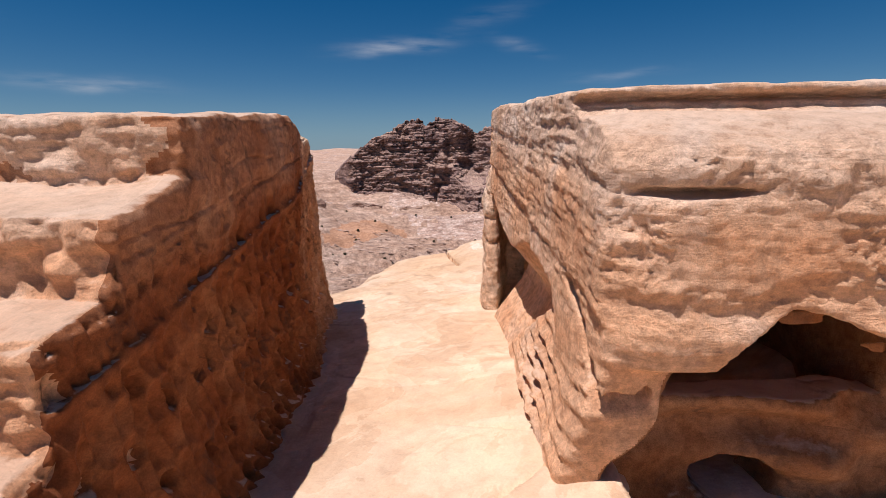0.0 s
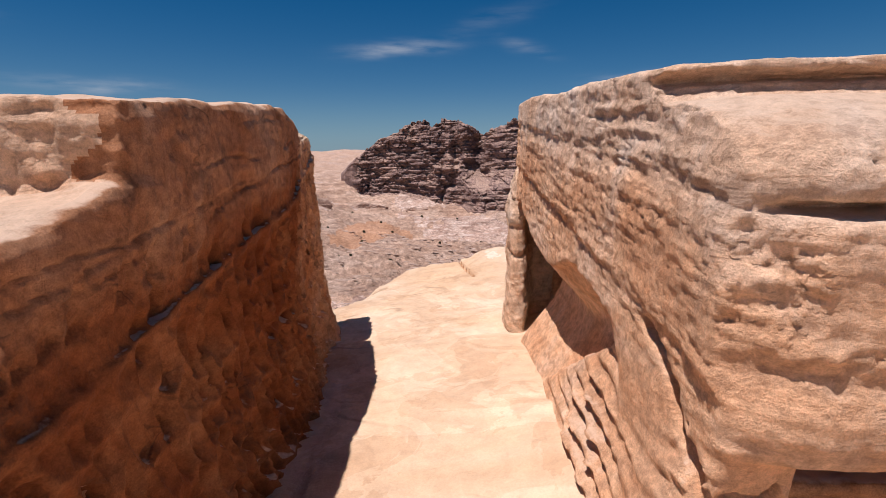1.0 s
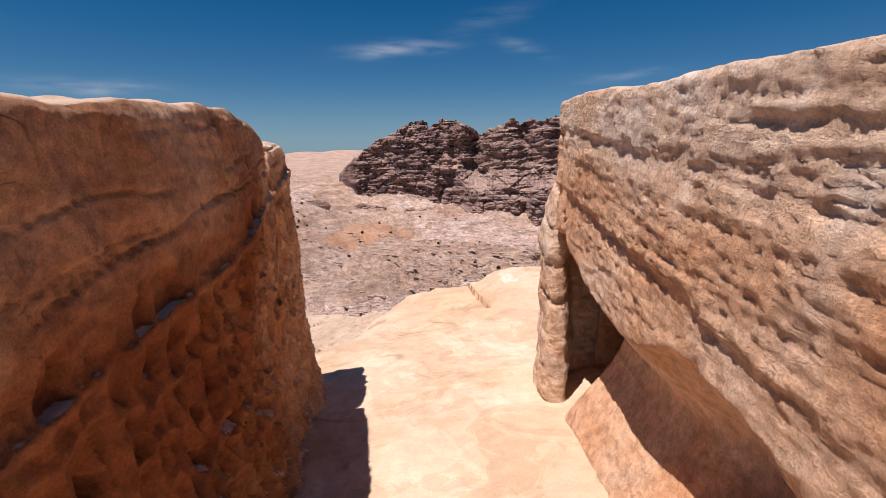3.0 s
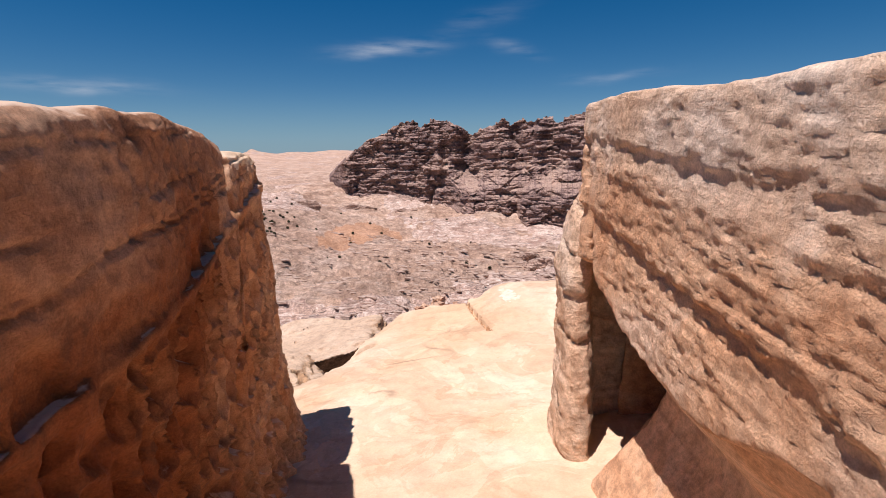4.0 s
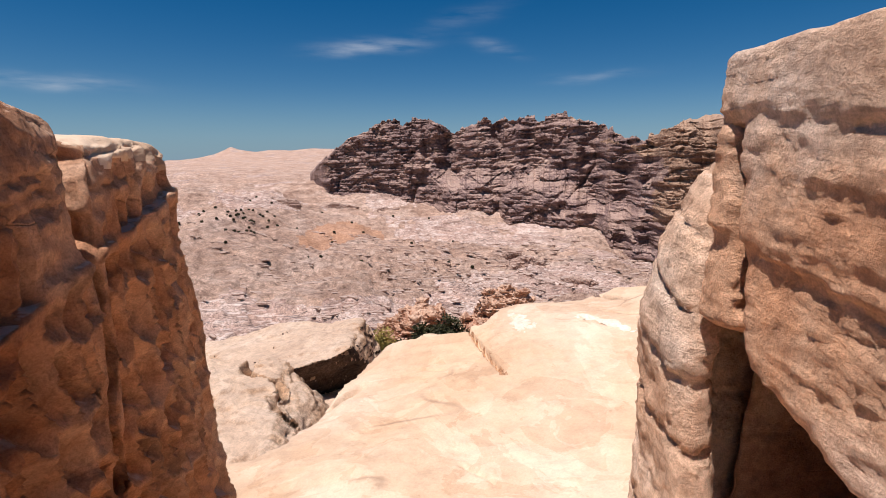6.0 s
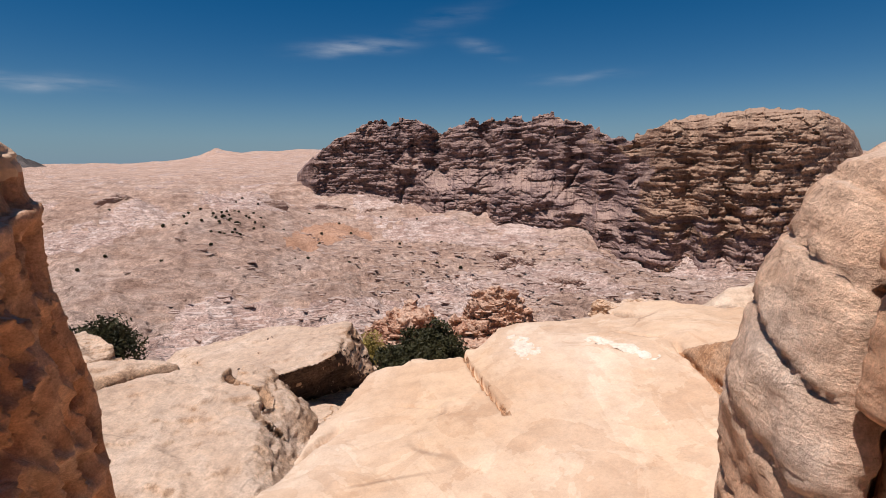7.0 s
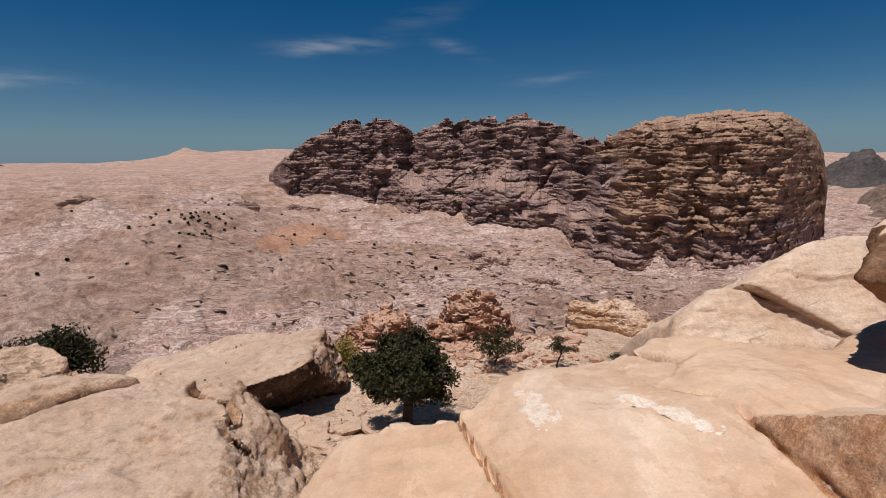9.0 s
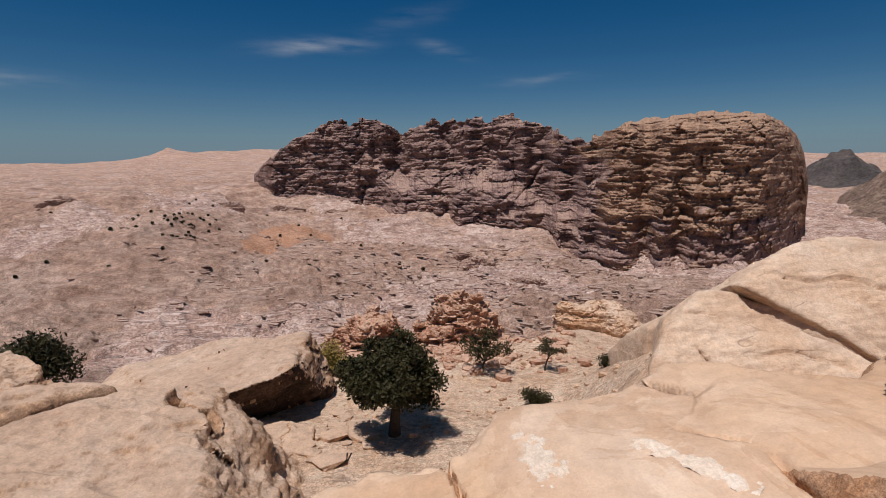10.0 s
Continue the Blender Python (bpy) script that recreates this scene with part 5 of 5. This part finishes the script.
def long_relief(v, n):
    x, y, z = v.T
    up = step(n[:, 2], 0.6, 0.95)
    return (0.10 * fbm(x * 0.6, y * 0.6, z * 0.9, 152, 5, 0.55) + (1 - up) * (0.28 * beds(v, 0.0, 1.1, 153, 0.3) + 0.12 * chips(x * 0.9, y * 0.9, z * 1.6, 154)) - 0.12 * step(fbm(x * 0.35, y * 0.5, 0.0, 156, 4), 0.18, 0.24) * up)


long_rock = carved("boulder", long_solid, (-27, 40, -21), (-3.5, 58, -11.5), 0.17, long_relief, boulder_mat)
# front painted near black: dark stone plus the shade beneath the overhang
long_rock.data.materials.append(shaded_varnish_mat)
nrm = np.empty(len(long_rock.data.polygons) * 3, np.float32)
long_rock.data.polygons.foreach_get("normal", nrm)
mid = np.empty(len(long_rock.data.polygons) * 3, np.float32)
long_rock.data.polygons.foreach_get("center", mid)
shade_edge = fbm(mid[0::3] * 0.5, mid[1::3] * 0.5, mid[2::3] * 0.8, 159, 4)
long_rock.data.polygons.foreach_set("material_index", ((nrm[1::3] < -0.2) & (nrm[2::3] + 0.5 * shade_edge < 0.42)).astype(np.int32))
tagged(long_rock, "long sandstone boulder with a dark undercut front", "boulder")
boulder("flat cream slab on the terrace soil", (-2.6, 39.6, -18.9), (2.6, 8, 0.9), 0.09, 216, boulder_mat, yaw=12, power=7, cuts=3, relief=0.03, lump=0.08)
boulder("flat pale rock beside the dark boulder", (-7.2, 42.4, -19.2), (6.0, 9, 1.6), 0.1, 206, boulder_mat, power=7, cuts=3, relief=0.035, lump=0.08)
boulder("crumbling red sandstone outcrop on the terrace", (-1.5, 68.0, -22.8), (12.5, 9, 6.8), 0.155, 207, red_mat, tilt=(0.1, 0.1), cuts=9, power=2.2, relief=0.075, pitch=0.16, dip=0.3, lump=0.25, fissures=0.6, chip=1.6)
boulder("crumbling red sandstone outcrop with a layered top", (10.2, 69.0, -23.4), (14.5, 10, 8.0), 0.155, 208, red_mat, tilt=(0.12, 0.1), cuts=9, power=2.2, relief=0.065, pitch=0.15, dip=0.2, lump=0.25, fissures=0.6, chip=1.6)
boulder("low buff boulder beyond the terrace", (30.6, 77.0, -26.4), (14.5, 10, 7.2), 0.16, 209, boulder_mat, cuts=7, under=0.5, relief=0.06, pitch=0.12, lump=0.2)


def across(x, y):
    """Behind (u) and along (v) the great crack that parts the dome from the shelf before it."""
    return 0.6 * (x - 27.8) + 0.8 * (y - 37.0), 0.8 * (x - 27.8) - 0.6 * (y - 37.0)


def dome_solid(x, y, z):
    u, v = across(x, y)
    w = 0.5 * vnoise(x * 0.15, y * 0.15, z * 0.15, 181) + 0.12 * vnoise(x * 0.6, y * 0.6, z * 0.8, 182)
    lip = -8.3 - 0.50 * v
    face = lip + 0.3 + 0.95 * u
    side, far = 0.766 * x - 0.643 * y, 0.643 * x + 0.766 * y
    flank = smin(-5.4 + 0.80 * (side + 5.0), -2.4 + 0.03 * side, 1.6) - 0.40 * np.clip(far - 50, 0, 40)
    top = smin(face, flank, 1.2) + 0.3 * w
    under = -0.35 + 0.25 * vnoise(v * 0.5, 0.0, 0.0, 183) + 1.3 * np.clip(lip - z, 0, 1.6) - u
    return smax(smax((z - top) * 0.7, under, 0.12), np.maximum(y - 62, x - 62), 0.5)


def dome_relief(p, n):
    x, y, z = p.T
    u, v = across(x, y)
    r = 0.10 * fbm(x * 0.4, y * 0.4, z * 0.6, 184, 5, 0.55)
    for at, dep in ((2.2, 0.34), (4.4, 0.26), (6.3, 0.30), (-2.4, 0.26), (-4.2, 0.3)):
        c = np.abs(u - at - 0.25 * v + 0.7 * vnoise(v * 0.3, 0.0, at, 185) + 0.12 * vnoise(v * 1.7, 0.0, at, 186))
        r = r - dep * (1 - step(c, 0.02, 0.14)) * step(vnoise(v * 0.28, 0.0, at * 3, 187), -0.05, 0.2)
    t = (z - 0.25 * v) / 0.5 + 0.8 * vnoise(x * 0.3, y * 0.3, z * 0.3, 188)
    return r + 0.10 * (t - np.floor(t) - 0.5) * step(vnoise(x * 0.25, y * 0.25, z * 0.4, 189), -0.2, 0.3)


def shelf_solid(x, y, z):
    u, v = across(x, y)
    w = 0.4 * vnoise(x * 0.2, y * 0.2, z * 0.2, 190) + 0.12 * vnoise(x * 0.7, y * 0.7, z * 0.9, 191)
    top = smin(-7.8 - 0.38 * v + 0.55 * u - 0.02 * np.clip(-u - 3, 0, 9) ** 2, -6.0, 0.5)
    side, far = 0.766 * x - 0.643 * y, 0.643 * x + 0.766 * y
    top = smin(top, smin(-9.7 + 0.85 * (x - 14.6 - 0.60 * (y - 33)), -6.4, 1.0) - 0.40 * np.clip(far - 43.5, 0, 40), 0.6)
    top = top - 2.6 * np.exp(-((u + 0.55) / 0.75) ** 2) * step(v, -4.0, -2.5) + 0.5 * w
    foot = 32.4 + 0.35 * np.clip(-10.2 - z, 0, 4) - 0.15 * (x - 22) - y + 0.6 * w
    d = smax((z - top) * 0.75, foot * 0.8, 0.5)
    # a cleft across it
    cleft = np.maximum(np.abs(x - 18.9 + 0.5 * (z + 8.5) + 0.3 * vnoise(0.0, y * 0.4, z * 0.8, 193)) - 0.10, np.maximum(y - 35.5, -10.4 - z))
    d = np.maximum(d, -cleft)
    return smax(smax(d, (14.9 + 0.60 * (y - 33) - x) * 0.85 + 0.4 * w, 0.8), np.maximum(u - 1.2, x - 33), 0.2)


shelf = carved("boulder", shelf_solid, (14, 28, -17), (34, 47, -4.5), 0.17, dome_relief, dome_mat)
tagged(shelf, "layered sandstone shelf parted from the dome by a crack", "boulder")
dome = carved("boulder", dome_solid, (21, 30, -17), (63, 63, 0), 0.24, dome_relief, dome_mat)
tagged(dome, "broad smooth sandstone dome with long cracks and an undercut edge", "boulder")


# rock outcrops across the valley: place, extent, yaw
CRAGS = (
    (-127, 512, 26, 15, 9, 5), (-79, 560, 44, 12, 5, -8), (-258, 479, 36, 14, 4, 15), (-31, 570, 34, 12, 5, -5), (58, 354, 26, 9, 4, -22), (65, 315, 30, 9, 4, -18), (83, 278, 26, 8, 3.6, -24))
for k, (cx, cy, w, dep, high, yaw) in enumerate(CRAGS):
    zz = float(ground_height(np.array([float(cx)]), np.array([float(cy)]))[0])
    boulder("dark craggy rock outcrop on the valley slope", (cx, cy, zz - 0.45 * high), (w, dep, 1.45 * high), 0.8, 500 + 11 * k, ledge_mat, yaw=yaw, tilt=(0, 0.05), under=0.5, power=2.6, cuts=7, relief=0.045, pitch=0.05, dip=0.05, lump=0.45, fissures=0.4, chip=1.3, category="outcrop", name="rock_outcrop", group="valley outcrops")


# ---- trees and shrubs ----
def tube(bm, pts, radii, sides=7):
    rings = []
    for k, (p, r) in enumerate(zip(pts, radii)):
        a = (pts[min(k + 1, len(pts) - 1)] - pts[max(k - 1, 0)]).normalized()
        u = a.orthogonal().normalized()
        w = a.cross(u)
        rings.append([bm.verts.new(p + r * (math.cos(t) * u + math.sin(t) * w)) for t in (2 * math.pi * i / sides for i in range(sides))])
    for a, b in zip(rings, rings[1:]):
        for i in range(sides):
            bm.faces.new((a[i], a[(i + 1) % sides], b[(i + 1) % sides], b[i]))


def part(name, bm, material, parent, label=""):
    me = bpy.data.meshes.new(name)
    bm.to_mesh(me)
    bm.free()
    me.materials.append(material)
    for p in me.polygons:
        p.use_smooth = True
    ob = new(name, me)
    ob.parent = parent
    return tagged(ob, label)


def leaves_of(name, centers, per, spread, size, material, parent, rng):
    """Many small leaves round the given centres, each a bent pair of quads."""
    c = np.repeat(np.asarray(centers, np.float32), per, 0)
    n = len(c)
    off = rng.normal(size=(n, 3))
    off *= (rng.random((n, 1)) ** 0.5) * spread / np.linalg.norm(off, axis=1, keepdims=True)
    p = c + off * np.array([1, 1, 0.75])
    u = rng.normal(size=(n, 3))
    u /= np.linalg.norm(u, axis=1, keepdims=True)
    w = np.cross(u, rng.normal(size=(n, 3)))
    w /= np.linalg.norm(w, axis=1, keepdims=True)
    k = np.cross(u, w)
    s = size * (0.6 + 0.8 * rng.random((n, 1)))
    a, b = p - u * s, p + u * s
    l, r = p + w * s * 0.42 + k * s * 0.15, p - w * s * 0.42 + k * s * 0.15
    verts = np.stack([a, r, b, l], 1).reshape(-1, 3)
    ob = new(name, mesh_of(name, verts, np.arange(4 * n).reshape(-1, 4), material, False))
    ob.parent = parent
    return ob


def tree(name, label, place, height, width, lean, seed, clumps, per, leaf, stem, material, bare=0.35, category="tree"):
    rnd, rng = random.Random(seed), np.random.default_rng(seed)
    root = new(name)
    tagged(root, label, category)
    trunk = bmesh.new()
    fork = height * bare
    tube(trunk, [Vector((lean[0] * t * t, lean[1] * t * t, t * fork - 0.3 * (t == 0))) for t in (0, 0.35, 0.7, 1)], [stem * 1.35, stem, stem * 0.85, stem * 0.8], 9)
    part("trunk", trunk, bark_mat, root)
    centers = []
    for k in range(7):
        a = 2 * math.pi * (k + rnd.random() * 0.7) / 7
        part_way = 0.12 if k == 0 else rnd.uniform(0.45, 0.95)
        reach = width / 2 * part_way
        end = Vector((lean[0] + math.cos(a) * reach, lean[1] + math.sin(a) * reach, fork + (height - fork) * (0.86 - 0.48 * part_way ** 2 + rnd.uniform(-0.14, 0.10))))
        base = Vector((lean[0], lean[1], fork * 0.95))
        mid = base.lerp(end, 0.5) + Vector((0, 0, 0.12 * height * rnd.uniform(-0.3, 1)))
        limb = bmesh.new()
        tube(limb, [base, base.lerp(mid, 0.5), mid, end], [stem * 0.55, stem * 0.42, stem * 0.28, stem * 0.08])
        part("limb", limb, bark_mat, root)
        for j in range(clumps):
            t = rnd.uniform(0.35, 1.05)
            q = base.lerp(mid, t * 2) if t < 0.5 else mid.lerp(end, t * 2 - 1)
            centers.append(q + Vector((rnd.gauss(0, 1), rnd.gauss(0, 1), rnd.gauss(0.3, 0.7))) * width * 0.085)
    leaves_of("crown", centers, per, width * 0.105, leaf, material, root, rng)
    root.location = place
    return root


def shrub(name, label, place, width, height, seed, count, leaf, material, group=""):
    rng = np.random.default_rng(seed)
    root = new(name)
    tagged(root, label, "bush", group)
    bm = bmesh.new()
    cen = []
    for k in range(9):
        a = rng.random() * 6.28
        e = Vector((math.cos(a) * width * 0.36 * rng.random(), math.sin(a) * width * 0.36 * rng.random(), height * (0.35 + 0.5 * rng.random())))
        tube(bm, [Vector((0, 0, -0.1)), e * 0.5, e], [0.03 * width, 0.02 * width, 0.008 * width], 5)
        cen += [e, e * 0.75 + Vector((rng.normal(), rng.normal(), 0)) * width * 0.1]
    part("stems", bm, bark_mat, root)
    leaves_of("foliage", cen, count // len(cen), width * 0.22, leaf, material, root, rng)
    root.location = place
    return root


def on_ground(x, y, sink=0.0):
    return (x, y, float(ground_height(np.array([float(x)]), np.array([float(y)]))[0]) - sink)


tree("evergreen_tree", "dense dark evergreen tree with a forked trunk on the terrace", on_ground(1.0, 43.5, 0.2), 7.2, 8.2, (0.3, 0.2), 301, 36, 125, 0.165, 0.40, leaf_mat, 0.42)
tree("thin_tree", "thin open-crowned tree among the rubble", on_ground(10.3, 55.5, 0.1), 4.6, 5.0, (0.3, 0.1), 302, 9, 34, 0.14, 0.12, leaf_mat, 0.3)
tree("sapling", "small bare-stemmed sapling on the terrace", on_ground(16.8, 55.5, 0.1), 3.2, 3.0, (0.5, 0.1), 303, 6, 24, 0.11, 0.09, leaf_mat, 0.5)
shrub("olive_bush", "yellow-green bush beside the tree", on_ground(-4.3, 56.0, 0.1), 4.6, 3.8, 304, 4200, 0.13, olive_mat)
shrub("dark_bush", "large dark green bush behind the boulders", (-29.8, 53.5, -17.6), 10.0, 6.0, 305, 9000, 0.20, leaf_mat)
shrub("dark_bush", "dark green bush at the foot of the boulders", (-35.5, 52.0, -17.0), 6.0, 5.0, 308, 5000, 0.20, leaf_mat)
shrub("low_bush", "low dark bush on the terrace", on_ground(13.0, 47.0, 0.05), 3.0, 1.7, 306, 2600, 0.10, leaf_mat)
shrub("low_bush", "tiny dark bush by a stone", on_ground(20.8, 50.5, 0.05), 1.5, 1.4, 307, 900, 0.08, leaf_mat)

# scattered shrubs across the valley
valley_shrub = shrub("valley_shrub", "small dark shrub dotted on the valley slope", on_ground(-120, 420), 2.7, 2.0, 320, 700, 0.28, leaf_mat, "valley shrubs")
rnd = random.Random(9)
for k in range(70):
    if k < 48:
        a, r = radians(rnd.gauss(-18.5, 2.6)), rnd.gauss(430, 32)
    else:
        a, r = radians(rnd.uniform(-32, 8)), rnd.uniform(320, 560)
    x, y = r * math.sin(a), r * math.cos(a)
    copy_thing(valley_shrub, pose(*on_ground(x, y, 0.2), 0, 0, rnd.uniform(0, 360)))


# ---- loose stones ----
def stones(name, label, spots, seed, material, shape=(1, 0.75, 0.45)):
    """Many angular stones in one mesh."""
    rng = np.random.default_rng(seed)
    vv, qq = [], []
    ball_bm = bmesh.new()
    bmesh.ops.create_icosphere(ball_bm, subdivisions=1, radius=1)
    unit = np.array([v.co for v in ball_bm.verts])
    tri = np.array([[v.index for v in f.verts] for f in ball_bm.faces])
    ball_bm.free()
    for x, y, z, s, *turn in spots:
        c = np.sign(unit) * np.abs(unit) ** 0.6 * (0.7 + 0.45 * rng.random((len(unit), 1))) * s * (np.array(shape) + 0.2 * rng.random(3)) * 0.5
        a, e = (turn[0] if turn else rng.random() * 6.28), rng.normal() * (0.06 if turn else 0.25)
        rot = np.array([(math.cos(a), -math.sin(a), 0), (math.sin(a), math.cos(a), 0), (0, 0, 1)]) @ np.array([(math.cos(e), 0, math.sin(e)), (0, 1, 0), (-math.sin(e), 0, math.cos(e))])
        qq.append(tri + len(unit) * len(vv))
        vv.append(c @ rot.T + (x, y, z + 0.1 * s))
    ob = new(name, mesh_of(name, np.concatenate(vv), np.concatenate(qq), material, False))
    return tagged(ob, label, "stones", kind="stuff")


def strewn(n, seed, cx, cy, sx, sy, lo, hi):
    rng = np.random.default_rng(seed)
    x, y = rng.normal(cx, sx, n), rng.normal(cy, sy, n)
    z = ground_height(x, y)
    return list(zip(x, y, z, lo + (hi - lo) * rng.random(n) ** 3))


stones("rubble", "broken red sandstone rubble round the outcrops", strewn(1100, 401, 5.5, 64, 9, 4.5, 0.2, 1.7), 401, red_mat)
stones("rubble", "pale stone fragments on the terrace soil", strewn(500, 402, 6, 48, 11, 6, 0.1, 0.8), 402, boulder_mat)
stones("paving", "flat pale stone slabs on the terrace soil", [(*p[:2], p[2] - 0.02, p[3], random.Random(int(p[0] * 99)).uniform(0, 3)) for p in strewn(46, 405, -3.2, 44.5, 1.5, 4.0, 0.7, 2.4)], 405, boulder_mat, (1.0, 0.8, 0.12))
stones("rubble", "dark stones strewn over the valley floor", strewn(700, 403, -10, 190, 110, 60, 0.4, 2.4), 403, valley_mat)


def outcrops(n, seed):
    """Long low ledges in rows across the valley, lying along the slope."""
    rng = np.random.default_rng(seed)
    spots = []
    while len(spots) < n:
        a, r = radians(np.clip(rng.normal(9, 15), -36, 34)), rng.uniform(85, 440)
        run = rng.normal(-0.35, 0.25)
        length = rng.uniform(6, 30)
        for t in rng.uniform(-0.5, 0.5, rng.integers(4, 18)):
            x, y = r * math.sin(a) + t * length * math.cos(run) + rng.normal() * 1.0, r * math.cos(a) + t * length * math.sin(run) + rng.normal() * 2.0
            spots.append((x, y, 0.6 + 3.0 * rng.random() ** 2.5, run + rng.normal() * 0.2))
    x, y = np.array([p[0] for p in spots]), np.array([p[1] for p in spots])
    return [(p[0], p[1], zz - 0.06 * p[2], p[2], p[3]) for p, zz in zip(spots, ground_height(x, y))]


stones("rubble", "flat weathered ledges in rows across the valley floor", outcrops(8000, 404), 404, ledge_mat, (1.8, 0.6, 0.26))
